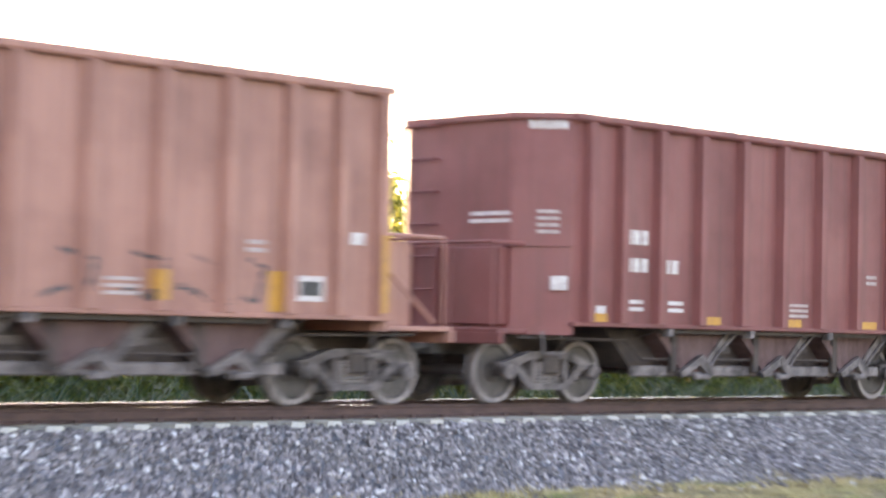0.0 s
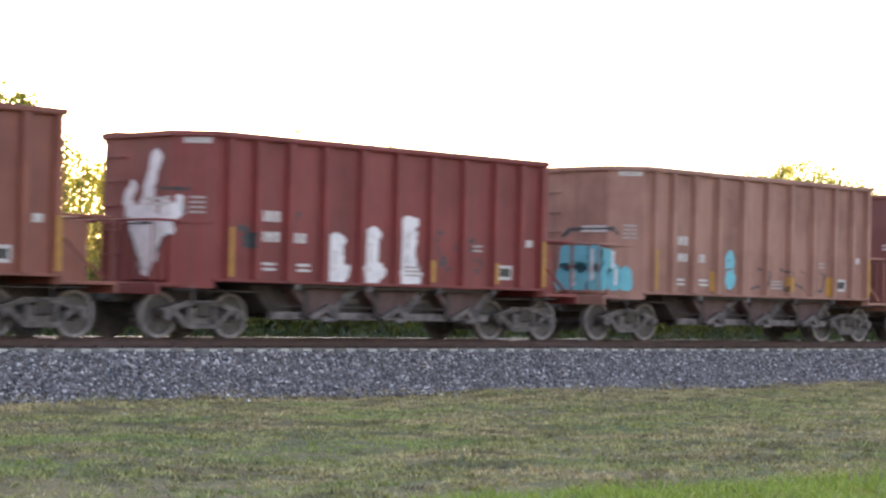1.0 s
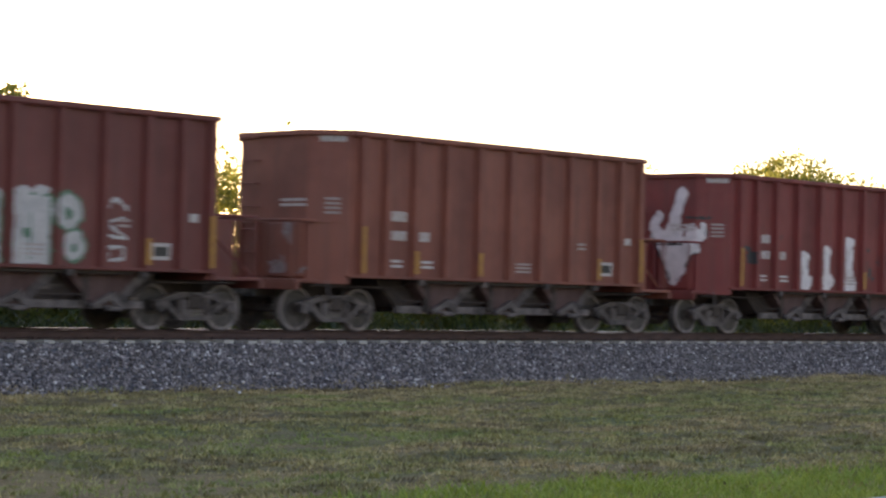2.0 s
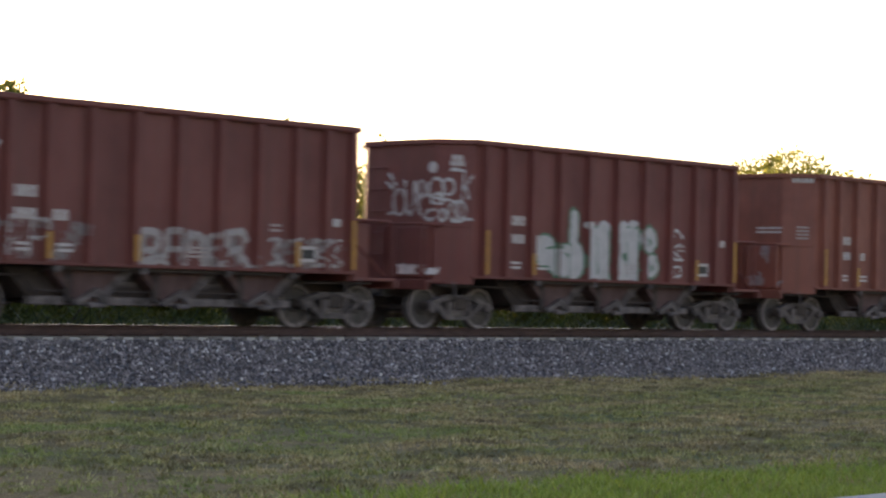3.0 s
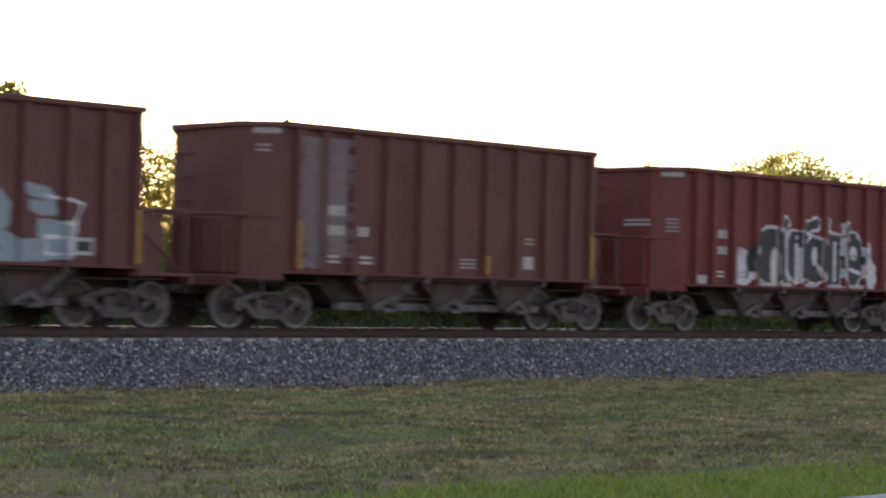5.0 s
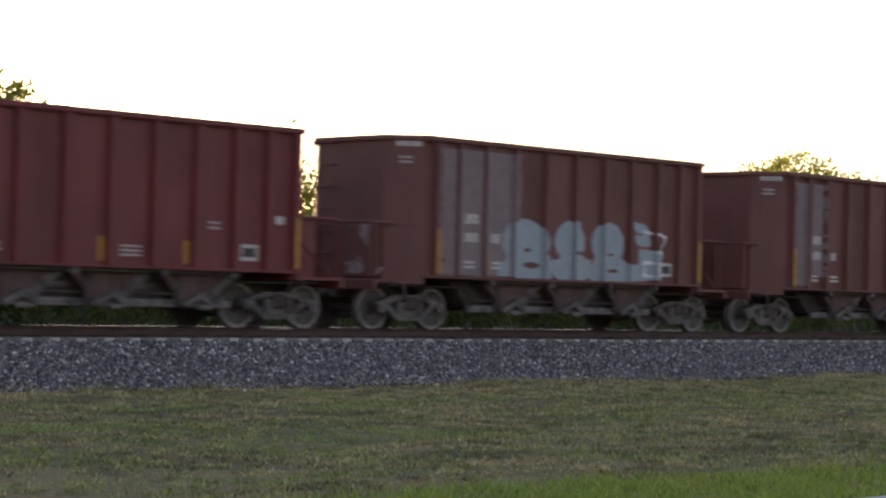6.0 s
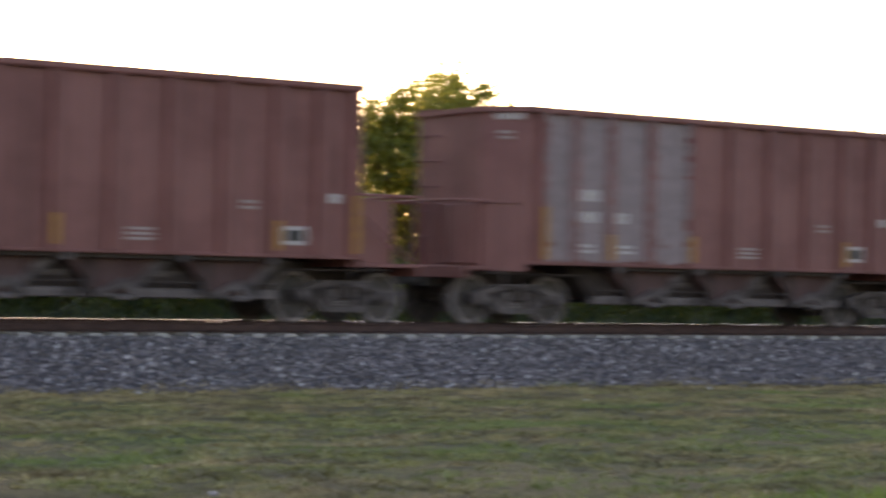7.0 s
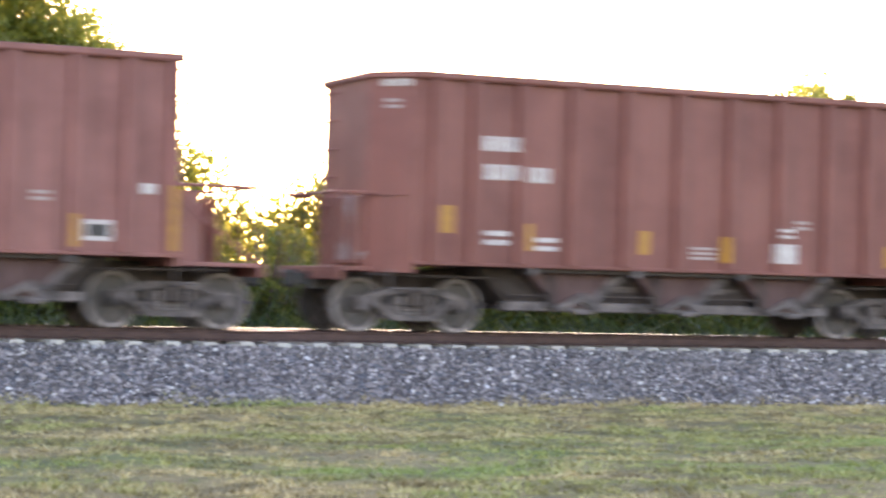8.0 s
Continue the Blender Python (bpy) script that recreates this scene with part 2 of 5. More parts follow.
def soup(name, verts, faces, material):
    """A large joined mesh from arrays."""
    me = bpy.data.meshes.new(name)
    me.from_pydata(verts, [], faces)
    me.materials.append(material)
    return me


def spray(name, c, rough=0.55, fade=0.5):
    """Sprayed paint, patchy where it has worn."""
    return plain(name, c, tuple(v * fade * 0.85 + 0.04 for v in c), 4.5, rough, lo=0.42, hi=0.75, bump=0.1)


M_S_WHITE = spray("white_spray", (0.70, 0.63, 0.64), fade=0.75)
M_S_SILVER = spray("silver_spray", (0.47, 0.435, 0.435), 0.5, 0.72)
M_S_BLACK = spray("black_spray", (0.025, 0.025, 0.03), fade=0.6)
M_S_TURQ = spray("turquoise_spray", (0.10, 0.42, 0.50), fade=0.8)
M_S_BLUE = spray("pale_blue_spray", (0.28, 0.315, 0.35), fade=0.8)
M_S_PINK = spray("pink_spray", (0.36, 0.13, 0.26), fade=0.7)
M_S_GREEN = spray("green_spray", (0.07, 0.17, 0.10), fade=0.7)
M_S_DULL = spray("dull_grey_paint", (0.36, 0.31, 0.30), 0.65, 0.7)
M_S_CHALK = spray("chalky_faded_paint", (0.30, 0.225, 0.225), 0.8, 0.6)
M_S_MAUVE = spray("dull_mauve_fade", (0.225, 0.155, 0.160), 0.8, 0.65)
M_S_GREY = spray("grey_ghost_paint", (0.20, 0.155, 0.15), 0.7, 0.7)

RNG = np.random.default_rng(7)

# ================= ground, track =================
GZ = -1.0            # level of the grass
TOE = 3.9            # where the ballast meets the grass, to either side
ROAD_Y = -22.6


def ground_height(x, y):
    rough = 0.06 * noise.noise((x * 0.25, y * 0.35, 0)) + 0.045 * noise.noise((x * 0.8, y * 1.1, 5))
    if y > 0:
        return GZ + 0.1 + 0.15 * noise.noise((x * 0.1, y * 0.1, 9))
    return GZ + rough if y > ROAD_Y - 0.2 else GZ - 0.02


def build_ground():
    xs = [-3000, -600, -150, -60, -30] + list(np.arange(-12, 75, 0.4)) + [80, 90, 105, 130, 180, 300, 700, 3000]
    ys = [-3000, -600, -150, -60, ROAD_Y - 8.0, ROAD_Y - 0.21] + list(np.arange(ROAD_Y, -2.0, 0.3)) + [0, 2.5, 5, 8, 12, 18, 25, 40, 80, 200, 700, 3000]
    v = [(x, y, ground_height(x, y)) for x in xs for y in ys]
    n = len(ys)
    f = [(i * n + j, (i + 1) * n + j, (i + 1) * n + j + 1, i * n + j + 1) for i in range(len(xs) - 1) for j in range(n - 1)]
    me = soup("ground", v, f, M_GROUND)
    me.shade_smooth()
    return tagged(new("ground", me), "mown patchy green and brown grass verge beside the track", "grass", kind="structure")


build_ground()

rd = Mesher()
rd.prism([(ROAD_Y - 7.0, GZ - 0.3), (ROAD_Y, GZ - 0.3), (ROAD_Y, GZ + 0.035), (ROAD_Y - 0.05, GZ + 0.05), (ROAD_Y - 7.0, GZ + 0.05)], -400, 700, "x")
tagged(new("road", rd.mesh("road", M_ROAD)), "pale grey paved road edge along the grass", "road", kind="structure")

bd = Mesher()
bd.prism([(-TOE, GZ - 0.15), (-TOE + 0.1, GZ + 0.02), (-1.75, -0.31), (-1.3, -0.27), (1.3, -0.27), (1.75, -0.31), (TOE, GZ + 0.0), (TOE, GZ - 0.15)], -400, 900, "x")
tagged(new("ballast_bed", bd.mesh("ballast_bed", M_BED)), "grey crushed stone track bed", "ballast", kind="structure")


def rail_part(name, y):
    """One rail: a rusty foot and web, and a head worn bright on top."""
    web = Mesher()
    web.prism([(y - 0.075, -0.178), (y + 0.075, -0.178), (y + 0.075, -0.165), (y + 0.012, -0.14), (y + 0.010, -0.045), (y + 0.036, -0.035),
               (y + 0.036, -0.0062), (y - 0.036, -0.0062), (y - 0.036, -0.035), (y - 0.010, -0.045), (y - 0.012, -0.14), (y - 0.075, -0.165)], -400, 900, "x")
    head = Mesher()
    head.prism([(y - 0.036, -0.006), (y + 0.036, -0.006), (y + 0.030, -0.003), (y + 0.016, -0.0006), (y, 0.0), (y - 0.016, -0.0006), (y - 0.030, -0.003)], -400, 900, "x")
    root = tagged(new(name, web.mesh("rail", M_RAIL)), "rusty steel rail with a bright worn running surface", "rail", "rails of the track", kind="structure")
    part("rail_head", head.mesh("rail_head", M_RAILTOP), root, label="bright polished rail head")


rail_part("rail_1", -0.7525)
rail_part("rail_2", 0.7525)

# concrete sleepers with rail clips
sl = Mesher()
sl.prism([(-0.135, -0.40), (0.135, -0.40), (0.115, -0.185), (-0.115, -0.185)], -1.3, 1.3, "y")
sleeper_mesh = sl.mesh("sleeper", M_CONCRETE)
clip_mesh = Mesher().box(-0.05, 0.05, -0.02, 0.02, -0.187, -0.135, 0.008).mesh("rail_clip", M_RAIL)
PITCH_S = 0.61
for i in range(130):
    s = new("sleeper", sleeper_mesh)
    s.matrix_basis = pose(1 + i * PITCH_S, float(RNG.uniform(-0.02, 0.02)), float(RNG.uniform(-0.006, 0.004)), 0, 0, float(RNG.uniform(-0.4, 0.4)))
    tagged(s, "pale concrete sleeper half buried in stone", "sleeper", "sleepers of the track")
    for cy in (-0.8375, -0.6675, 0.6675, 0.8375):
        part("rail_clip", clip_mesh, s, pose(0, cy, 0))
far = Mesher()
for i in list(range(-300, 0)) + list(range(130, 700)):
    far.box(1 + i * PITCH_S - 0.12, 1 + i * PITCH_S + 0.12, -1.3, 1.3, -0.4, -0.187)
tagged(new("sleepers_beyond", far.mesh("sleepers_beyond", M_CONCRETE)), "pale concrete sleepers further along the track", "sleeper", kind="stuff")


def bank_height(y):
    a = abs(y)
    if a < 1.3:
        return -0.27
    if a < 1.75:
        return -0.27 - 0.04 * (a - 1.3) / 0.45
    return -0.31 + (GZ + 0.02 + 0.31) * (a - 1.75) / (TOE - 0.1 - 1.75)


def build_stones(name, count, x0, x1, y0, y1, smin, smax, label, spread=0.0):
    """Loose angular stones, each an irregular eight-cornered lump."""
    base = np.array([(x, y, z) for x in (-1, 1) for y in (-1, 1) for z in (-1, 1)], float)
    quads = np.array([(0, 1, 3, 2), (4, 6, 7, 5), (0, 4, 5, 1), (2, 3, 7, 6), (0, 2, 6, 4), (1, 5, 7, 3)])
    x = RNG.uniform(x0, x1, count)
    y = RNG.uniform(y0, y1, count)
    if spread:
        y = y0 - np.abs(RNG.normal(0, spread, count))
    z = np.array([bank_height(b) if abs(b) < TOE - 0.1 else GZ + 0.02 for b in y])
    size = RNG.uniform(smin, smax, (count, 1, 1)) * RNG.uniform(0.6, 1.25, (count, 1, 3))
    p = base[None] * size * RNG.uniform(0.55, 1.1, (count, 8, 3))
    a = RNG.uniform(0, 6.28, (count, 2))
    c, s = np.cos(a), np.sin(a)
    q = p.copy()
    q[:, :, 0] = p[:, :, 0] * c[:, :1] - p[:, :, 1] * s[:, :1]
    q[:, :, 1] = p[:, :, 0] * s[:, :1] + p[:, :, 1] * c[:, :1]
    r = q.copy()
    r[:, :, 1] = q[:, :, 1] * c[:, 1:] - q[:, :, 2] * s[:, 1:]
    r[:, :, 2] = q[:, :, 1] * s[:, 1:] + q[:, :, 2] * c[:, 1:]
    r += np.stack([x, y, z + RNG.uniform(-0.01, 0.02, count)], 1)[:, None]
    f = (quads[None] + 8 * np.arange(count)[:, None, None]).reshape(-1, 4)
    return tagged(new(name, soup(name, r.reshape(-1, 3).tolist(), f.tolist(), M_STONES)), label, "ballast", kind="stuff")


build_stones("ballast_stones", 54000, 2, 62, -TOE, -0.95, 0.018, 0.038, "loose grey and blue crushed ballast stones on the bank")
build_stones("ballast_stones_beyond", 5000, 62, 110, -TOE, -0.95, 0.025, 0.045, "loose grey ballast stones further along the bank")
build_stones("strewn_stones", 1200, 2, 62, -TOE + 0.05, -TOE + 0.06, 0.015, 0.03, "stray stones strewn over the edge of the grass", 0.35)


def build_blades(name, count, x0, x1, y0, y1, h0, h1, w, material, label, dens=None, z=None, tuft=1, simple=False):
    """Grass blades: two-sided bent slivers."""
    x = RNG.uniform(x0, x1, count)
    y = RNG.uniform(y0, y1, count)
    if dens:
        keep = np.array([dens(a, b) for a, b in zip(x, y)])
        x, y = x[keep], y[keep]
    if tuft > 1:
        r = RNG.uniform(0.5, 1.6, len(x)).repeat(tuft)
        x = x.repeat(tuft) + RNG.normal(0, 0.055, len(r)) * r
        y = y.repeat(tuft) + RNG.normal(0, 0.04, len(r)) * r
    n = len(x)
    g = np.array([max(ground_height(a, b), bank_height(b) if abs(b) < TOE else -9) for a, b in zip(x, y)]) if z is None else np.full(n, z)
    lump = np.array([1.0 + 0.75 * noise.noise((a * 1.3, b * 1.3, 12)) for a, b in zip(x[::tuft], y[::tuft])]).repeat(tuft)
    h = RNG.uniform(h0, h1, n) * lump[:n] * (RNG.uniform(0.5, 1.5, n // tuft).repeat(tuft) if tuft > 1 else 1)
    a = RNG.uniform(0, 6.28, n)
    lean = RNG.uniform(0.3, 1.6, n) * h
    b = RNG.uniform(0, 6.28, n)
    dx, dy = np.cos(a) * w, np.sin(a) * w
    lx, ly = np.cos(b) * lean, np.sin(b) * lean
    if simple:
        v = np.stack([np.stack([x - dx, y - dy, g - 0.01], 1), np.stack([x + dx, y + dy, g - 0.01], 1), np.stack([x + lx, y + ly, g + h], 1)], 1).reshape(-1, 3)
        f = np.arange(3 * n).reshape(-1, 3)
        return tagged(new(name, soup(name, v.tolist(), f.tolist(), material)), label, "grass", kind="stuff")
    v = np.stack([np.stack([x - dx, y - dy, g - 0.01], 1), np.stack([x + dx, y + dy, g - 0.01], 1),
                  np.stack([x + dx * 0.7 + lx * 0.4, y + dy * 0.7 + ly * 0.4, g + h * 0.6], 1),
                  np.stack([x - dx * 0.7 + lx * 0.4, y - dy * 0.7 + ly * 0.4, g + h * 0.6], 1),
                  np.stack([x + lx, y + ly, g + h], 1)], 1).reshape(-1, 3)
    k = 5 * np.arange(n)
    f = [(i, i + 1, i + 2, i + 3) for i in k.tolist()] + [(i + 3, i + 2, i + 4) for i in k.tolist()]
    return tagged(new(name, soup(name, v.tolist(), f, material)), label, "grass", kind="stuff")


def patchy(x, y):
    return noise.noise((x * 0.3, y * 0.6, 2)) + 0.5 * noise.noise((x * 1.1, y * 1.6, 4)) > RNG.uniform(-1.1, 0.3)


def toe_edge(x, y):
    return noise.noise((x * 0.7, 0, 6)) * 0.35 + 0.1 + RNG.normal(0, 0.12) > y + TOE


def verge(x, y):
    return (y - ROAD_Y) < 2.2 + 0.8 * noise.noise((x * 0.5, 0, 3)) + RNG.normal(0, 0.35)


build_blades("grass_blades", 62000, 2, 60, ROAD_Y + 0.4, -TOE - 0.02, 0.010, 0.050, 0.013, M_BLADE, "short dry and green mown grass", patchy, None, 12, True)
build_blades("edge_grass", 5000, 2, 60, -TOE - 0.3, -TOE + 0.55, 0.02, 0.08, 0.010, M_BLADE, "dry grass creeping over the edge of the stone", toe_edge, None, 10, True)
build_blades("fresh_grass", 90000, 4, 40, ROAD_Y + 0.02, ROAD_Y + 5.0, 0.05, 0.13, 0.007, M_FRESH, "longer fresh green grass along the road", verge)
build_blades("far_weeds", 28000, 0, 120, 4.0, 9, 0.35, 1.2, 0.022, M_WEED, "tall green weeds beyond the track", None, GZ)


# ================= trees beyond the track =================
def leaf_cloud(centres, count, size, seed):
    """Leaves scattered through clumps: small folded blades at all angles."""
    g = np.random.default_rng(seed)
    c = np.array(centres)
    w = c[:, 3] ** 2
    pick = g.choice(len(c), count, p=w / w.sum())
    d = g.normal(0, 1, (count, 3))
    d /= np.linalg.norm(d, axis=1)[:, None]
    p = c[pick, :3] + d * (c[pick, 3] * g.uniform(0.15, 1.0, count) ** 0.55)[:, None] * np.array([1, 1, 0.85])
    u = g.normal(0, 1, (count, 3))
    u /= np.linalg.norm(u, axis=1)[:, None]
    t = np.cross(u, g.normal(0, 1, (count, 3)))
    t /= np.linalg.norm(t, axis=1)[:, None]
    s = g.uniform(0.6, 1.3, (count, 1)) * size
    v = np.stack([p - u * s, p + t * s * 0.42, p + u * s, p - t * s * 0.42], 1).reshape(-1, 3)
    k = 4 * np.arange(count)
    return v.tolist(), [(i, i + 1, i + 2, i + 3) for i in k.tolist()]


def tree(x, y, height, spread, seed, leaves=5200, label="green broadleaf tree with a loose sunlit crown", base=0.28, leaf=0.085, dense=1.0):
    """A tapered trunk that forks into limbs, and a crown of leaf clumps at their ends."""
    g = random.Random(seed)
    root = tagged(new("tree"), label, "tree", "trees beyond the track")
    root.empty_display_size = 0.2
    root.matrix_basis = pose(x, y, GZ, 0, 0, g.uniform(0, 360))
    wood, clumps = Mesher(), []
    top = height * 0.55
    spine = [(0, 0, -0.1)]
    for i in range(1, 6):
        spine.append((spine[-1][0] + g.uniform(-0.12, 0.12) * spread * 0.4, spine[-1][1] + g.uniform(-0.12, 0.12) * spread * 0.4, top * i / 5))
    wood.tube(spine, [0.035 * height * (1 - 0.14 * i) * 0.5 for i in range(6)], 9)
    for i in range(11):
        a = i * 2.4 + g.uniform(-0.4, 0.4)
        k = g.uniform(0.25, 1.0)
        s = Vector(spine[min(5, 1 + int(k * 4.5))])
        reach = spread * g.uniform(0.45, 1.0) * (1.1 - 0.45 * k)
        e = Vector((math.cos(a) * reach, math.sin(a) * reach, height * (base + (0.92 - base) * (0.25 + 0.75 * k) * g.uniform(0.8, 1.05))))
        e.z = max(e.z, s.z + 0.3)
        m = s.lerp(e, 0.5) + Vector((0, 0, 0.12 * height * g.uniform(0.2, 0.8)))
        wood.tube([s, m, e], [0.011 * height, 0.007 * height, 0.003 * height], 6)
        for j in range(4):
            o = e.lerp(m, 0.25 * j) + Vector((g.uniform(-1, 1), g.uniform(-1, 1), g.uniform(-0.6, 0.9))) * spread * 0.28
            clumps.append((o.x, o.y, min(o.z, height * 0.97), spread * g.uniform(0.22, 0.42) * dense))
    for j in range(5):
        clumps.append((g.uniform(-1, 1) * spread * 0.4, g.uniform(-1, 1) * spread * 0.4, height * g.uniform(0.82, 0.98), spread * g.uniform(0.2, 0.34)))
    part("trunk", wood.mesh("trunk", M_BARK, True), root)
    v, f = leaf_cloud(clumps, leaves, leaf, seed)
    part("crown", soup("crown", v, f, M_LEAF), root)
    return root


def shrub(x, y, height, spread, seed, leaves=2700):
    g = random.Random(seed)
    root = tagged(new("shrub"), "dense green shrub beyond the track", "shrub", "shrubs beyond the track")
    root.matrix_basis = pose(x, y, GZ)
    stems, clumps = Mesher(), []
    for i in range(7):
        a = i * 0.9 + g.uniform(-0.3, 0.3)
        r = spread * g.uniform(0.2, 0.8)
        e = (math.cos(a) * r, math.sin(a) * r, height * g.uniform(0.55, 0.9))
        stems.tube([(0, 0, -0.05), (e[0] * 0.4, e[1] * 0.4, e[2] * 0.6), e], [0.04, 0.025, 0.01], 6)
        for j in range(3):
            clumps.append((e[0] * (1 - 0.25 * j) + g.uniform(-0.3, 0.3), e[1] * (1 - 0.25 * j) + g.uniform(-0.3, 0.3), e[2] * (1 - 0.28 * j), spread * g.uniform(0.28, 0.46)))
            clumps.append((e[0] * 1.1 + g.uniform(-0.5, 0.5), e[1] * 1.1, 0.25 + 0.3 * j, spread * 0.35))
    part("stem", stems.mesh("stem", M_BARK, True), root)
    v, f = leaf_cloud(clumps, leaves, 0.105, seed)
    part("crown", soup("crown", v, f, M_SHRUB), root)
    return root


def beyond(az, y):
    """The x at which a bearing from the roadside meets a line y beyond the track."""
    return EX + math.tan(radians(az)) * (y - EY)


def top_of(az, y, el):
    return EZ - GZ + math.tan(radians(el)) * (y - EY) / math.cos(radians(az))


# the height of the leafy row, as bearing and elevation of its top
CREST = [(4, 6.0), (10, 7.0), (12.5, 8.6), (14.2, 7.0), (15.4, 6.0), (16.0, 4.6), (16.6, 4.1), (17.5, 2.9), (18.4, 2.1), (19.3, 2.6), (20.5, 3.4), (22, 4.0), (25, 3.8), (28, 3.6),
         (30, 4.3), (31.6, 5.0), (33.3, 5.8), (34.5, 5.2), (35.0, 4.3), (36, 3.8), (41, 3.9), (44, 4.1), (48, 3.7), (51.6, 3.6), (53.8, 3.55), (54.7, 3.9), (55.8, 3.8), (56.4, 3.4), (60, 3.2), (68, 2.9)]


def crest(az):
    for (a, p), (b, q) in zip(CREST, CREST[1:]):
        if a <= az <= b:
            return p + (q - p) * (az - a) / (b - a)
    return 3.0


def leafy_tree(x, y, height, spread, seed, leaves):
    """A young tree leafed from the ground up: a stem, side limbs and ragged clumps."""
    g = random.Random(seed)
    root = tagged(new("tree"), "young broadleaf tree, yellow-green against the light", "tree", "trees beyond the track")
    root.matrix_basis = pose(x, y, GZ)
    wood, clumps = Mesher(), []
    stem = [(0, 0, -0.1)]
    for i in range(1, 7):
        stem.append((stem[-1][0] + g.uniform(-0.15, 0.15), stem[-1][1] + g.uniform(-0.15, 0.15), height * 0.92 * i / 6))
    wood.tube(stem, [0.014 * height * (1.05 - 0.16 * i) for i in range(7)], 8)
    for i in range(16):
        k = (i + 0.5) / 16
        s = Vector(stem[min(6, int(k * 6))])
        r = spread * (0.95 - 0.75 * k ** 1.6) * g.uniform(0.6, 1.15)
        a = i * 2.4 + g.uniform(-0.5, 0.5)
        e = Vector((math.cos(a) * r, math.sin(a) * r, height * (0.06 + 0.90 * k) + g.uniform(-0.2, 0.25)))
        wood.tube([s, s.lerp(e, 0.6) + Vector((0, 0, 0.1)), e], [0.02, 0.013, 0.006], 5)
        for j in range(3):
            o = s.lerp(e, 1.0 - 0.33 * j) + Vector((g.uniform(-1, 1), g.uniform(-1, 1), g.uniform(-0.7, 0.7))) * 0.3
            clumps.append((o.x, o.y, o.z, spread * g.uniform(0.22, 0.46)))
    for j in range(6):
        clumps.append((stem[-1][0] + g.uniform(-0.6, 0.6) * spread * 0.6, g.uniform(-0.4, 0.4), height * g.uniform(0.80, 0.97), g.uniform(0.20, 0.42)))
    part("trunk", wood.mesh("trunk", M_BARK, True), root)
    v, f = leaf_cloud(clumps, leaves, 0.115, seed)
    part("crown", soup("crown", v, f, M_LEAF), root)


az = 4.0
n_tree = 0
while az < 67:
    y = 12.5 + 4.0 * random.random()
    h = top_of(az, y, crest(az) + random.uniform(-0.45, 0.12))
    if 40 < az < 52:
        h *= 0.86 + 0.12 * random.random()
    leafy_tree(beyond(az, y), y, h, 1.0 + 0.16 * h + 0.3 * random.random(), 300 + n_tree, int(640 * h))
    az += 0.95 * math.cos(radians(az)) + 0.35
    n_tree += 1
for n_more, (az, y, el) in enumerate(((31.7, 14, 5.2), (33.2, 14.5, 5.8), (34.2, 14.5, 5.35), (10.8, 15, 7.6), (12.4, 15, 8.7), (13.9, 15.5, 7.2), (14.9, 15.5, 6.7), (54.2, 15, 3.7), (55.7, 15, 3.7))):
    h = top_of(az, y, el)
    leafy_tree(beyond(az, y), y, h, 1.2 + 0.10 * h, 500 + n_more, int(720 * h))
for az, y, el, sp in ((12.3, 17, 8.9, 2.2), (13.9, 18, 6.9, 1.7), (33.2, 17, 5.8, 1.3), (55.0, 18, 3.95, 1.4), (41.7, 18, 4.7, 0.35), (44.4, 18, 4.4, 0.35), (51.6, 19, 3.85, 0.6)):
    tree(beyond(az, y), y, top_of(az, y, el), sp, 40 + int(az), 6500 if sp > 1 else 700)
for i in range(60):
    az = 5 + i * 1.0
    y = 10.2 + 1.4 * random.random()
    shrub(beyond(az, y), y, 2.0 + 1.2 * random.random(), 1.2 + random.random() * 0.5, 100 + i)

# the woods behind, one leafy band too far off to tell its trees apart
wg = np.random.default_rng(5)
wc = [(x, 27 + wg.uniform(-2.5, 2.5), GZ + h, wg.uniform(0.7, 1.2)) for x in np.arange(-25, 190, 1.1) for h in (0.4, 1.3, wg.uniform(2.0, 2.9))]
wv, wf = leaf_cloud(wc, 95000, 0.27, 6)
tagged(new("far_woods", soup("far_woods", wv, wf, M_SHRUB)), "band of green woodland far behind the track", "woods", kind="stuff")

# ================= the hopper cars =================
LEN, HALF, TOP, SILL = 9.28, 1.70, 4.143, 1.117     # side length, half width, top and bottom of the sides
PITCH, SPEED, X_AT = 13.125, 16.918, 29.375        # car to car, metres a second, corner of car 0 at 3.5 s
RIBS = [0.095, 0.80, 1.64, 2.60, 3.62, 4.64, 5.66, 6.66, 7.64, 8.48, 9.185]
RIB_D, RIB_W = 0.13, 0.075
WHEEL_R, WHEELS = 0.457, [-0.846, 0.934, 8.518, 10.298]
REAR = -0.25                        # rear corners of the sides
BACK, FLAT = -0.80, 1.05            # the rear end: its flat middle and half the width of that
PLATE = (-1.00, 0.03)               # plate low on the ends: from, to


def rib_depth(x):
    """How far the side stands out at x: the ribs' trapezoid section."""
    d = min(abs(x - r) for r in RIBS)
    return RIB_D * min(1.0, max(0.0, (RIB_W + 0.03 - d) / 0.03))


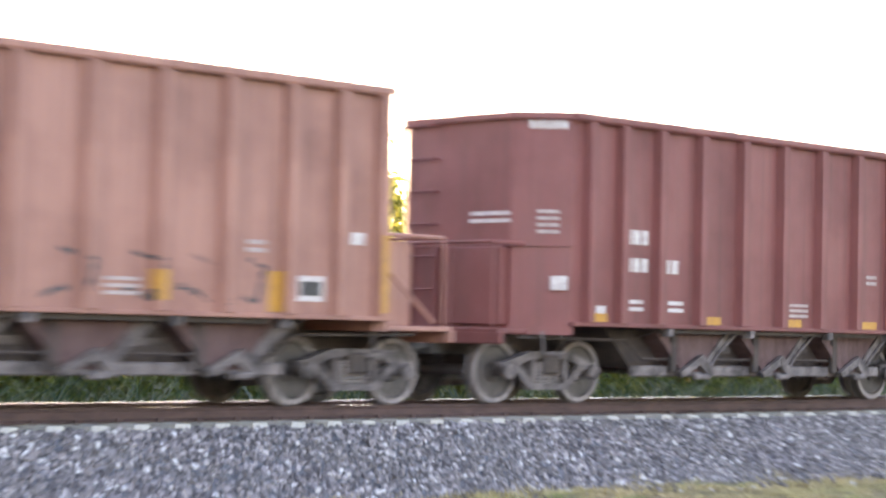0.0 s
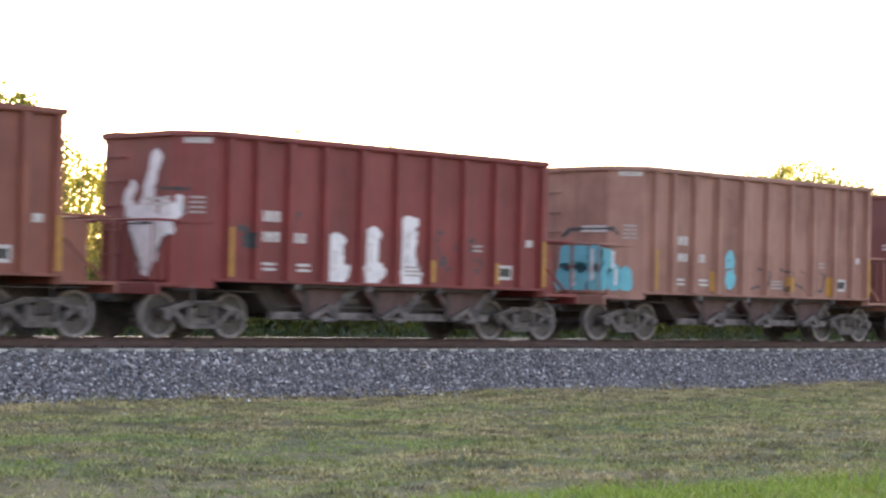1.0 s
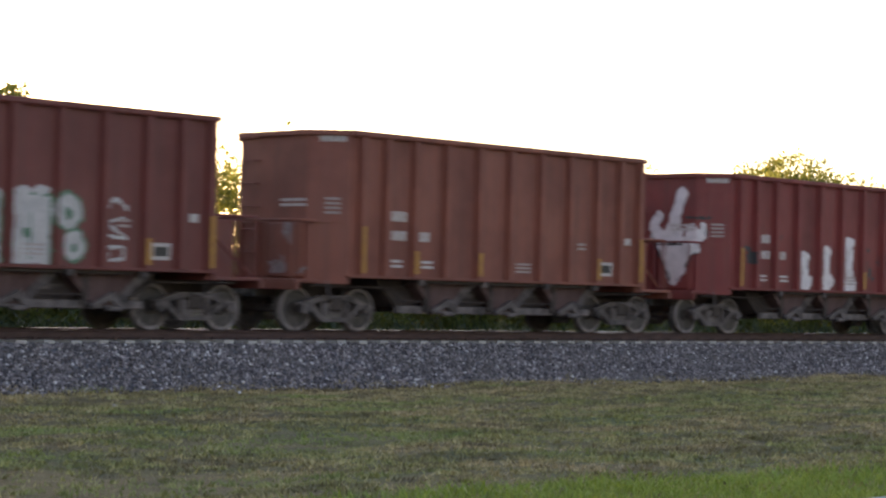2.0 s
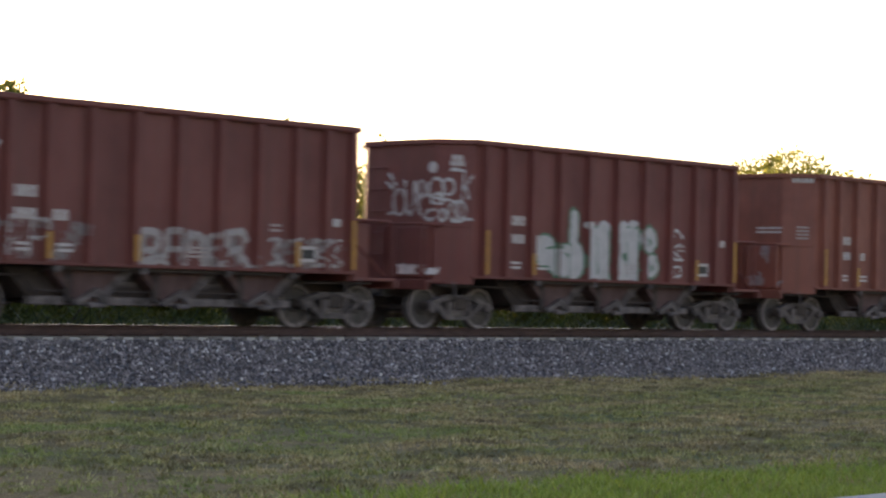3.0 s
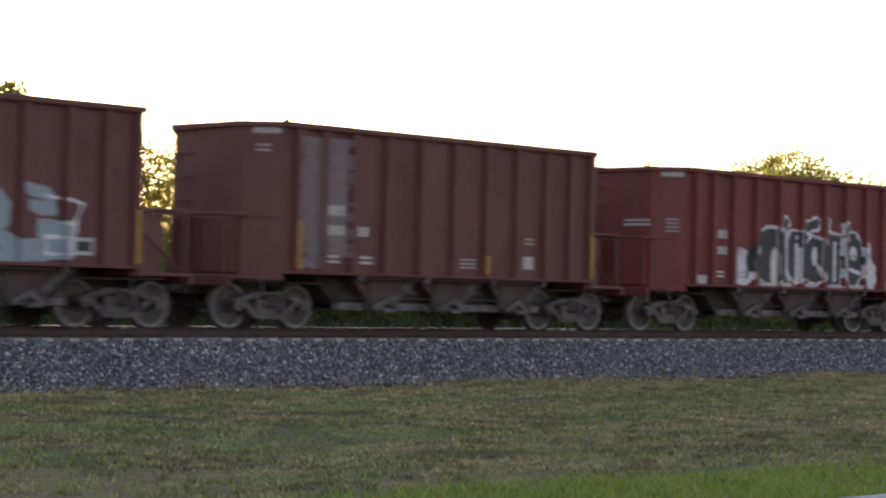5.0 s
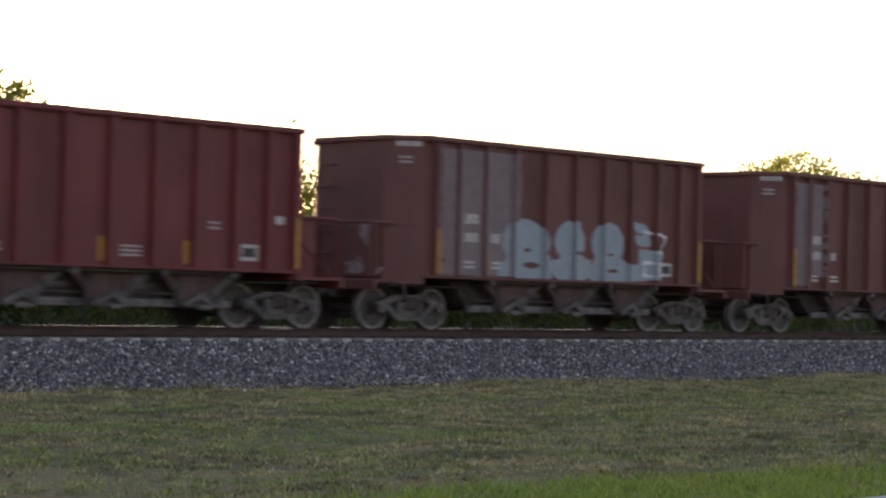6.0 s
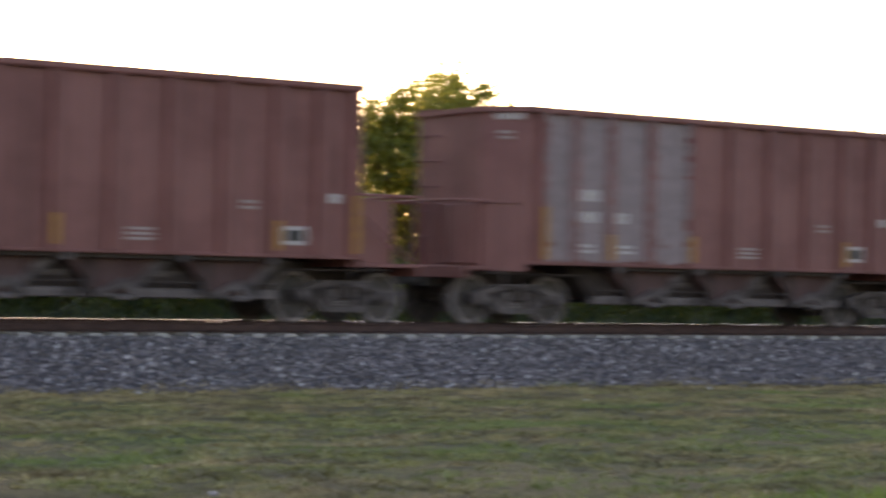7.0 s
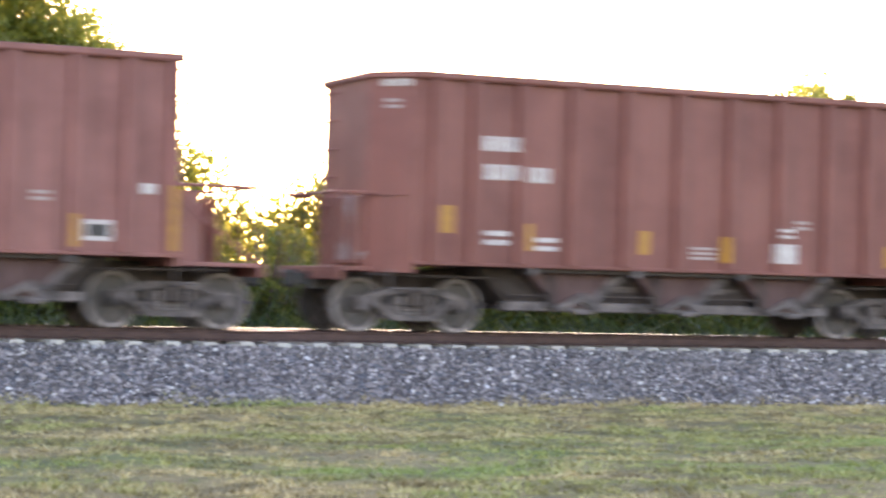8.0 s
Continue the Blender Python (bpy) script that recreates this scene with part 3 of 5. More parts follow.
def build_car(TOP):
    """One car with its parts; TOP is the height of its rim."""
    car = new("hopper_car")
    car.empty_display_size = 0.3
    # sides, ribs, chords and sills
    for s in (-1, 1):
        m = Mesher().box(REAR, LEN, min(s * (HALF - 0.03), s * HALF), max(s * (HALF - 0.03), s * HALF), SILL + 0.02, TOP - 0.10)
        part("side_sheet", m.mesh("side_sheet", M_PAINT), car)
        m = Mesher().prism([(s * (HALF - 0.06), TOP - 0.12), (s * (HALF + 0.10), TOP - 0.12), (s * (HALF + 0.12), TOP - 0.09), (s * (HALF + 0.12), TOP - 0.015), (s * (HALF + 0.10), TOP), (s * (HALF - 0.06), TOP)], REAR - 0.03, LEN + 0.03, "x")
        part("top_chord", m.mesh("top_chord", M_PAINT), car)
        m = Mesher().prism([(s * (HALF - 0.08), SILL), (s * (HALF + 0.085), SILL), (s * (HALF + 0.095), SILL + 0.012), (s * (HALF + 0.095), SILL + 0.05), (s * (HALF + 0.085), SILL + 0.06), (s * (HALF - 0.08), SILL + 0.06)], REAR - 0.02, LEN + 0.02, "x")
        part("side_sill", m.mesh("side_sill", M_PAINT), car)
    rib = Mesher()
    w = RIB_W
    rib.prism([(-w - 0.03, 0.002), (-w, -RIB_D), (w, -RIB_D), (w + 0.03, 0.002)], SILL + 0.062, TOP - 0.122, "z")
    rib_mesh = rib.mesh("rib", M_PAINT)
    for s in (-1, 1):
        for r in RIBS:
            r = min(max(r, w + 0.02), LEN - w - 0.02)
            part("rib", rib_mesh, car, pose(r, s * HALF, 0, 0, 0, 0 if s < 0 else 180))
    # the rear end slants back at its corners, the front end is flat; each has its chord, ladder, handrail and deck
    def outline(grow, e):
        g = grow
        if e == 0:
            return [(REAR, -HALF - g), (BACK - g, -FLAT - 0.6 * g), (BACK - g, FLAT + 0.6 * g), (REAR, HALF + g)]
        return [(LEN, -HALF - g), (LEN + g, -HALF - g), (LEN + g, HALF + g), (LEN, HALF + g)]

    for e in (0, 1):
        d = -1 if e == 0 else 1
        face = BACK - 0.02 if e == 0 else LEN + 0.02
        shell = outline(0.02, e)
        core = [(x - d * 0.05, y * 0.97) for x, y in outline(0.0, e)][::-1]
        part("end_sheet", Mesher().prism(shell + core, SILL - 0.03, TOP - 0.10, "z").mesh("end_sheet", M_PAINT), car)
        core = [(x - d * 0.08, y * 0.95) for x, y in outline(0.0, e)][::-1]
        part("end_chord", Mesher().prism(outline(0.10, e) + core, TOP - 0.10, TOP - 0.004, "z").mesh("end_chord", M_PAINT), car)
        part("end_rail", Mesher().prism(outline(0.05, e) + core, 2.235, 2.285, "z").mesh("end_rail", M_PAINT), car)
        part("end_skirt", Mesher().prism(outline(0.06, e) + core, SILL - 0.13, SILL - 0.01, "z").mesh("end_skirt", M_PAINT), car)
        rung = Mesher().tube([(face, 0, 0), (face + d * 0.09, 0.02, 0), (face + d * 0.09, 0.54, 0), (face, 0.56, 0)], 0.016, 6).mesh("ladder_rung", M_PAINT, True)
        for k in range(6):
            part("ladder_rung", rung, car, pose(0, 0.44 if e == 0 else -1.62, 1.62 + 0.48 * k))
        post = Mesher().box(min(face, face + d * 0.06), max(face, face + d * 0.06), -0.05, 0.05, SILL, 2.235, 0.01).mesh("end_post", M_PAINT)
        for yy in (0.18, 0.41, 0.98):
            part("end_post", post, car, pose(0, yy, 0))
        part("end_plate", Mesher().box(min(face, face + d * 0.10), max(face, face + d * 0.10), *PLATE, SILL, 2.225, 0.015).mesh("end_plate", M_PAINT), car)
        # deck over the coupler
        px = -1.45 if e == 0 else LEN + 1.52
        a0, a1 = sorted((face + d * 0.04, px))
        part("end_deck", Mesher().box(a0, a1, -1.45, 1.45, SILL - 0.12, SILL - 0.05, 0.012).mesh("end_deck", M_PAINT), car)
        b0, b1 = sorted((px, px - d * 0.09))
        part("end_sill", Mesher().box(b0, b1, -1.5, 1.5, SILL - 0.27, SILL - 0.10, 0.015).mesh("end_sill", M_PAINT), car)
        m = Mesher().tube([(face, -1.3, 2.27), (px - d * 0.04, -1.3, 2.27), (px - d * 0.04, 1.3, 2.27), (face, 1.3, 2.27)], 0.028, 7)
        part("handrail", m.mesh("handrail", M_PAINT, True), car)
        stanchion = Mesher().tube([(px - d * 0.04, 0, 2.27), (px - d * 0.04, 0, SILL - 0.06)], 0.018, 6).mesh("stanchion", M_PAINT, True)
        for yy in (-1.3, -0.45, 0.45, 1.3):
            part("stanchion", stanchion, car, pose(0, yy, 0))
        if e == 1:
            # guard plate, brake housing with its wheel
            part("guard_plate", Mesher().box(LEN + 0.86, LEN + 0.91, -0.9, -0.24, SILL - 0.05, 2.10, 0.012).mesh("guard_plate", M_PAINT), car)
            part("brake_housing", Mesher().box(LEN + 0.75, LEN + 1.2, 0.25, 0.95, SILL - 0.05, 2.05, 0.04).mesh("brake_housing", M_PAINT), car)
            part("brake_wheel", Mesher().lathe([(-0.02, 0.25), (-0.02, 0.29), (0.02, 0.29), (0.02, 0.25)], (LEN + 1.27, 0.6, 1.72), "x", 24, closed=True).box(LEN + 1.2, LEN + 1.3, 0.57, 0.63, 1.45, 1.99).mesh("brake_wheel", M_UNDER, True), car)
            part("deck_brace", Mesher().tube([(LEN + 0.02, -1.2, 2.2), (LEN + 1.4, -1.2, SILL)], 0.03, 6).mesh("deck_brace", M_PAINT, True), car)
            p0, p1 = (0.25, 0.62) if TOP > 4.2 else (0.04, 1.18)
            part("deck_side_plate", Mesher().box(LEN + p0, LEN + p1, -0.97, -0.93, SILL - 0.05, 2.20, 0.01).mesh("deck_side_plate", M_PAINT), car)
        # coupler and hose
        c0, c1 = sorted((px - d * 0.9, px))
        m = Mesher().box(c0, c1, -0.17, 0.17, 0.68, 1.0, 0.02)
        c0, c1 = sorted((px, px + d * 0.28))
        m.box(c0, c1, -0.08, 0.08, 0.76, 0.94, 0.02)
        c0, c1 = sorted((px + d * 0.20, px + d * 0.40))
        m.box(c0, c1, -0.18, 0.17, 0.70, 1.0, 0.05)
        part("coupler", m.mesh("coupler", M_BLACK), car)
        m = Mesher().tube([(px, 0.3, 0.85), (px + d * 0.12, 0.32, 0.62), (px + d * 0.25, 0.3, 0.45), (px + d * 0.38, 0.12, 0.42)], 0.025, 7)
        part("air_hose", m.mesh("air_hose", M_BLACK, True), car)
        # corner step
        sx = (-0.35 if e == 0 else LEN + 0.25)
        m = Mesher().tube([(sx - 0.2, -1.45, SILL - 0.08), (sx - 0.2, -1.5, 0.72), (sx + 0.2, -1.5, 0.72), (sx + 0.2, -1.45, SILL - 0.08)], 0.02, 6)
        part("corner_step", m.mesh("corner_step", M_DUST, True), car)
    # inside floor that slopes to the doors, centre sill
    m = Mesher().prism([(0.1, 2.2), (1.9, 1.05), (LEN - 1.9, 1.05), (LEN - 0.1, 2.2), (LEN - 0.1, 2.3), (LEN - 1.9, 1.15), (1.9, 1.15), (0.1, 2.3)], -HALF + 0.04, HALF - 0.04, "y")
    part("slope_sheet", m.mesh("slope_sheet", M_UNDER), car)
    m = Mesher().box(-1.3, LEN + 1.4, -0.18, 0.18, 0.72, 1.06, 0.02)
    part("centre_sill", m.mesh("centre_sill", M_UNDER), car)
    # three bottom bays, each a tapering chute with a door, hinge beam and linkage
    for cx in (2.85, 4.87, 6.98):
        m = Mesher()
        t, b = [(cx - 0.98, 1.12), (cx + 0.98, 1.12)], [(cx + 0.26, 0.47), (cx - 0.26, 0.47)]
        for s in (-1, 1):
            y0, y1 = sorted((s * 0.22, s * 1.42))
            m.prism(t + b, y0, y1, "y")
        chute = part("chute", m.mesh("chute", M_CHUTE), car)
        m = Mesher()
        for s in (-1, 1):
            y0, y1 = sorted((s * 0.24, s * 1.46))
            m.box(cx - 0.34, cx + 0.34, y0, y1, 0.41, 0.475, 0.015)
        part("chute_door", m.mesh("chute_door", M_DUST), chute, label="dusty discharge door")
        for s in (-1, 1):
            m = Mesher()
            m.prism([(cx - 0.42, 0.47), (cx - 0.36, 0.39), (cx + 0.06, 0.58), (cx + 0.30, 0.38), (cx + 0.40, 0.46), (cx + 0.12, 0.74)], s * 1.46, s * 1.54, "y")
            m.lathe([(s * 1.40, 0.07), (s * 1.55, 0.07)], (cx + 0.13, 0, 0.64), "y", 12)
            m.box(cx - 0.06, cx + 0.30, min(s * 1.47, s * 1.56), max(s * 1.47, s * 1.56), 0.36, 0.45, 0.02)
            m.box(cx + 0.20, cx + 0.42, min(s * 1.44, s * 1.53), max(s * 1.44, s * 1.53), 0.44, 0.60, 0.03)
            part("door_linkage", m.mesh("door_linkage", M_DUST), chute, label="stone-dusted door lever")
        # flanges: right one in pale dust, left one dark, its lit edge put in colour
        for q in (-1, 1):
            m = Mesher().prism([(cx + q * 0.96, 1.10), (cx + q * 0.78, 1.10), (cx + q * 0.14, 0.50), (cx + q * 0.28, 0.46)], -1.46, -1.425, "y")
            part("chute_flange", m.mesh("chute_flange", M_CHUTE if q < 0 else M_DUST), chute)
    for s in (-1, 1):
        m = Mesher().box(1.5, 7.9, min(s * 1.28, s * 1.37), max(s * 1.28, s * 1.37), 0.40, 0.56, 0.02)
        part("door_beam", m.mesh("door_beam", M_DUST), car)
    # added dark body that blocks skylight, for the deep shade between the chutes
    m = Mesher().prism([(1.15, 1.10), (8.45, 1.10), (7.75, 0.52), (1.75, 0.52)], -1.12, 1.12, "y")
    part("hopper_core", m.mesh("hopper_core", M_UNDER), car)
    for i, cx in enumerate((3.86, 5.92)):
        m = Mesher().lathe([(-0.36, 0.07), (-0.34, 0.115), (0.30, 0.115), (0.32, 0.05), (0.62, 0.035)], (cx, -1.02, 0.80), "x", 14)
        part("door_cylinder", m.mesh("door_cylinder", M_DUST, True), car)
    m = Mesher().tube([(-0.9, -1.32, 0.95), (1.4, -1.32, 0.93), (1.7, -1.36, 0.66), (7.8, -1.36, 0.66), (8.1, -1.32, 0.92), (10.2, -1.32, 0.95)], 0.022, 6)
    part("brake_pipe", m.mesh("brake_pipe", M_UNDER, True), car)
    for cx in (2.85, 4.87, 6.98):
        # added pale bar: the lit, dusty right edge of the chute drawn as a shape
        m = Mesher().tube([(cx + 0.30, -1.48, 0.50), (cx + 0.52, -1.48, 0.72), (cx + 0.98, -1.50, 1.08)], 0.028, 6)
        part("door_rod", m.mesh("door_rod", M_DUST, True), car)
        m = Mesher().box(cx - 0.55, cx - 0.42, -1.47, -1.38, 0.46, 1.10, 0.015)
        part("chute_stay", m.mesh("chute_stay", M_UNDER), car)
    for bx in (1.9, 3.86, 5.92, 7.98):
        m = Mesher().prism([(-HALF + 0.02, SILL), (HALF - 0.02, SILL), (0.5, 0.82), (-0.5, 0.82)], bx - 0.05, bx + 0.05, "x")
        part("cross_bearer", m.mesh("cross_bearer", M_UNDER), car)
    for bx in (1.9, 3.86, 5.92, 7.6):
        m = Mesher().box(bx - 0.06, bx + 0.06, -HALF - 0.09, -HALF + 0.06, SILL - 0.12, SILL + 0.0, 0.01)
        part("sill_bracket", m.mesh("sill_bracket", M_DUST), car)
    m = Mesher().lathe([(-0.42, 0.16), (-0.36, 0.20), (0.36, 0.20), (0.42, 0.16)], (1.15, 0.85, 0.85), "x", 18)
    part("air_reservoir", m.mesh("air_reservoir", M_UNDER, True), car)
    # bogies
    for bi, bc in enumerate(((WHEELS[0] + WHEELS[1]) / 2, (WHEELS[2] + WHEELS[3]) / 2)):
        bog = part("bogie", Mesher().box(bc - 0.17, bc + 0.17, -1.12, 1.12, 0.42, 0.70, 0.03).mesh("bolster", M_UNDER), car)
        h = 0.89
        for s in (-1, 1):
            y0, y1 = sorted((s * 0.93, s * 1.07))
            m = Mesher()
            top = [(bc - h - 0.13, 0.585), (bc - h + 0.04, 0.61), (bc - 0.40, 0.75), (bc + 0.40, 0.75), (bc + h - 0.04, 0.61), (bc + h + 0.13, 0.585), (bc + h + 0.11, 0.49), (bc + h - 0.12, 0.49), (bc + 0.38, 0.645), (bc - 0.38, 0.645), (bc - h + 0.12, 0.49), (bc - h - 0.11, 0.49)]
            m.prism(top, y0, y1, "y")
            low = [(bc - h + 0.14, 0.50), (bc - h + 0.28, 0.55), (bc - 0.34, 0.29), (bc + 0.34, 0.29), (bc + h - 0.28, 0.55), (bc + h - 0.14, 0.50), (bc + 0.40, 0.20), (bc - 0.40, 0.20)]
            m.prism(low, y0, y1, "y")
            for px in (-0.33, 0.33):
                m.box(bc + px - 0.045, bc + px + 0.045, y0, y1, 0.28, 0.66)
            part("side_frame", m.mesh("side_frame", M_DUST), bog, label="stone-dusted cast side frame")
            m = Mesher()
            for k in range(3):
                coil = []
                for j in range(6):
                    z0 = 0.295 + 0.052 * j
                    coil += [(z0, 0.045), (z0 + 0.008, 0.078), (z0 + 0.030, 0.078), (z0 + 0.038, 0.045)]
                m.lathe(coil, (bc - 0.165 + 0.165 * k, s * 1.0, 0), "z", 8)
            part("spring_nest", m.mesh("spring_nest", M_RIM), bog, label="pale dusty coil springs")
            for wx in (-h, h):
                m = Mesher().box(bc + wx - 0.10, bc + wx + 0.10, min(s * 0.94, s * 1.09), max(s * 0.94, s * 1.09), 0.38, 0.58, 0.03)
                m.lathe([(s * 1.08, 0.11), (s * 1.15, 0.11), (s * 1.16, 0.08)], (bc + wx, 0, WHEEL_R), "y", 16)
                part("axle_box", m.mesh("axle_box", M_DUST), bog)
    # wheelsets, keyed later
    wh = Mesher()
    prof = [(-0.068, 0.37), (-0.070, 0.44), (-0.060, 0.452), (0.030, 0.457), (0.048, 0.470), (0.060, 0.484), (0.070, 0.478), (0.072, 0.38), (0.035, 0.35), (0.015, 0.25), (0.030, 0.15), (0.085, 0.13), (0.085, 0.09), (-0.085, 0.09), (-0.085, 0.13), (-0.040, 0.15), (-0.050, 0.25), (-0.045, 0.35)]
    wh.lathe(prof, (0, 0, 0), "y", 30, closed=True)
    wheel_mesh = wh.mesh("wheel", M_WHEEL, True)
    rim = Mesher().lathe([(-0.074, 0.385), (-0.077, 0.44), (-0.068, 0.4535), (-0.04, 0.4565), (-0.04, 0.43), (-0.05, 0.385)], (0, 0, 0), "y", 30, closed=True).mesh("rim", M_RIM, True)
    axle = Mesher().lathe([(-1.1, 0.07), (-0.83, 0.07), (-0.82, 0.09), (-0.2, 0.082), (0.2, 0.082), (0.82, 0.09), (0.83, 0.07), (1.1, 0.07)], (0, 0, 0), "y", 16).mesh("axle", M_UNDER, True)
    for wx in WHEELS:
        ws = part("wheelset", axle, car, pose(wx, 0, WHEEL_R))
        for s in (-1, 1):
            w = part("wheel", wheel_mesh, ws, pose(0, s * 0.7525, 0, 0, 0, 0 if s < 0 else 180))
            tagged(w, "dusty steel wheel")
            part("rim", rim, ws, pose(0, s * 0.7525, 0, 0, 0, 0 if s < 0 else 180), "pale worn wheel rim")
    return car


# kind of finish, car by car from the head of the train: colour of the paint, label
LOOKS = {
    6: ((0.180, 0.040, 0.030), "dull red open hopper car"),
    5: ((0.180, 0.048, 0.043), "weathered maroon hopper car with small yellow blocks"),
    4: ((0.330, 0.150, 0.112), "faded pinkish-beige hopper car with turquoise graffiti"),
    3: ((0.205, 0.026, 0.024), "red hopper car with white sprayed arrow and blobs"),
    2: ((0.235, 0.066, 0.042), "rusty brown hopper car with yellow side markers"),
    1: ((0.158, 0.034, 0.028), "dark red hopper car with silver and green graffiti"),
    0: ((0.160, 0.037, 0.030), "dull brown hopper car with grey tags along its side"),
    -1: ((0.185, 0.022, 0.021), "deep red hopper car with large black and white graffiti"),
    -2: ((0.142, 0.037, 0.031), "dark brown hopper car with two greyed panels"),
    -3: ((0.142, 0.038, 0.033), "dark brown hopper car with pale blue graffiti"),
    -4: ((0.164, 0.019, 0.022), "crimson hopper car with white lettering sprayed on its end"),
    -5: ((0.245, 0.096, 0.085), "faded hopper car with chalky grey panels"),
    -6: ((0.245, 0.092, 0.080), "faded pinkish-brown hopper car with a green patch"),
    -7: ((0.210, 0.068, 0.052), "reddish-brown hopper car with white number marks"),
    -8: ((0.250, 0.092, 0.078), "faded reddish hopper car"),
    -9: ((0.180, 0.045, 0.037), "dull red open hopper car"),
}
CARS = {}


def car_x(k, t):
    slack = 0.35 if k < -7 else 0.0        # the last cars hang back a little
    return X_AT + PITCH * k - slack + SPEED * (t - 3.5)


tall_car, low_car, high_car = build_car(TOP), build_car(TOP - 0.13), build_car(TOP + 0.11)
LOW, HIGH = (-1, 3, -4, -5), (-7, -8)
for k, (colour, label) in LOOKS.items():
    kind_car = low_car if k in LOW else high_car if k in HIGH else tall_car
    c = kind_car if k in (6, -1, -7) else copy_thing(kind_car, pose(car_x(k, 0), 0, 0))
    c.matrix_basis = pose(car_x(k, 0), 0, 0)
    tagged(c, label, "freight car", "hopper cars of the train")
    for o in c.children_recursive:
        o.color = (*colour, 1)
    CARS[k] = c


# ================= paint on the cars =================
M_FAINT = plain("faded_stencil", (0.40, 0.32, 0.30), (0.25, 0.17, 0.16), 9, 0.7)


def on_side(u, z):
    """A point just off the near side at u along the car."""
    return (u, -HALF - rib_depth(u) - 0.007, z)


SLANT = 1.3          # how much of w the slanted corner piece takes up


def on_end(w, z):
    """A point just off the rear end, w round it from the near corner."""
    low = z < 2.30
    if w < SLANT:
        k = w / SLANT
        off = 0.075 if low else 0.032
        n = math.hypot(HALF - FLAT, REAR - BACK)
        return (REAR + (BACK - REAR) * k - off * (HALF - FLAT) / n, -HALF + (HALF - FLAT) * k - off * (REAR - BACK) / n, z)
    y = -FLAT + w - SLANT
    return (BACK - (0.028 if not low else 0.13 if PLATE[0] - 0.03 < y < PLATE[1] + 0.03 else 0.085), y, z)


def stroke(pts, half):
    return ("stroke", pts, half)


def ring(u, z, ru, rz, half):
    return ("stroke", [(u + ru * math.cos(a * 0.3142), z + rz * math.sin(a * 0.3142)) for a in range(21)], half)


def blob(u, z, ru, rz):
    return ("blob", u, z, ru, rz)


def slab(u0, z0, u1, z1):
    return ("slab", u0, z0, u1, z1)


def field(shapes, U, Z):
    """Signed distance, roughly, of a set of sprayed shapes."""
    D = np.full(U.shape, 9.0)
    for s in shapes:
        if s[0] == "stroke":
            for (a, b), (c, d) in zip(s[1], s[1][1:]):
                dx, dz = c - a, d - b
                t = np.clip(((U - a) * dx + (Z - b) * dz) / (dx * dx + dz * dz + 1e-9), 0, 1)
                D = np.minimum(D, np.hypot(U - a - t * dx, Z - b - t * dz) - s[2])
        elif s[0] == "blob":
            _, u, z, ru, rz = s
            D = np.minimum(D, (np.hypot((U - u) / ru, (Z - z) / rz) - 1) * min(ru, rz))
        else:
            _, u0, z0, u1, z1 = s
            D = np.minimum(D, np.maximum(np.maximum(u0 - U, U - u1), np.maximum(z0 - Z, Z - z1)))
    return D


def sprayed(car, name, surface, shapes, material, label="", holes=(), cell=0.028, ragged=0.03, wear=-1.0, lift=0.0):
    """A thin skin of paint that follows the surface, cut to the shapes."""
    us, zs = [], []
    for s in shapes:
        if s[0] == "stroke":
            us += [p[0] + q * s[2] for p in s[1] for q in (-1, 1)]
            zs += [p[1] + q * s[2] for p in s[1] for q in (-1, 1)]
        elif s[0] == "blob":
            us += [s[1] - s[3], s[1] + s[3]]
            zs += [s[2] - s[4], s[2] + s[4]]
        else:
            us += [s[1], s[3]]
            zs += [s[2], s[4]]
    u = np.arange(min(us) - 0.05, max(us) + 0.05, cell)
    z = np.arange(max(SILL + 0.07, min(zs) - 0.05), min(TOP - 0.26, max(zs) + 0.05), cell)
    U, Z = np.meshgrid(u + cell / 2, z + cell / 2, indexing="ij")
    rag = np.array([[noise.noise((a * 7, b * 7, 3)) for b in z] for a in u])
    keep = field(shapes, U, Z) + ragged * rag < 0
    if holes:
        keep &= field(holes, U, Z) > 0
    if wear > -1:
        keep &= np.array([[noise.noise((a * 2.3, b * 1.6, 8)) + 0.6 * noise.noise((a * 13, b * 9, 1)) for b in z] for a in u]) > wear
    # each separate patch of paint becomes a part; crumbs are dropped, worn skins stay whole
    groups, seen = [], np.zeros(keep.shape, bool)
    if wear > -1:
        groups = [list(zip(*np.nonzero(keep)))]
    else:
        for i, j in zip(*np.nonzero(keep)):
            if seen[i, j]:
                continue
            seen[i, j] = True
            heap, cells = [(i, j)], []
            while heap:
                a, b = heap.pop()
                cells.append((a, b))
                for c, d in ((a + 1, b), (a - 1, b), (a, b + 1), (a, b - 1)):
                    if 0 <= c < keep.shape[0] and 0 <= d < keep.shape[1] and keep[c, d] and not seen[c, d]:
                        seen[c, d] = True
                        heap.append((c, d))
            if len(cells) > 12:
                groups.append(cells)
    for cells in groups:
        ids, verts, faces = {}, [], []

        def vert(i, j):
            if (i, j) not in ids:
                ids[i, j] = len(verts)
                x, y, h = surface(float(u[0] + i * cell), float(z[0] + j * cell))
                verts.append((x, y - lift, h) if surface is on_side else (x - lift, y - lift, h))
            return ids[i, j]

        for i, j in cells:
            faces.append((vert(i, j), vert(i + 1, j), vert(i + 1, j + 1), vert(i, j + 1)))
        if faces:
            skin = part(name, soup(name, verts, faces, material), car, label=label)
            if wear > -1:
                tagged(skin, label, kind="stuff")


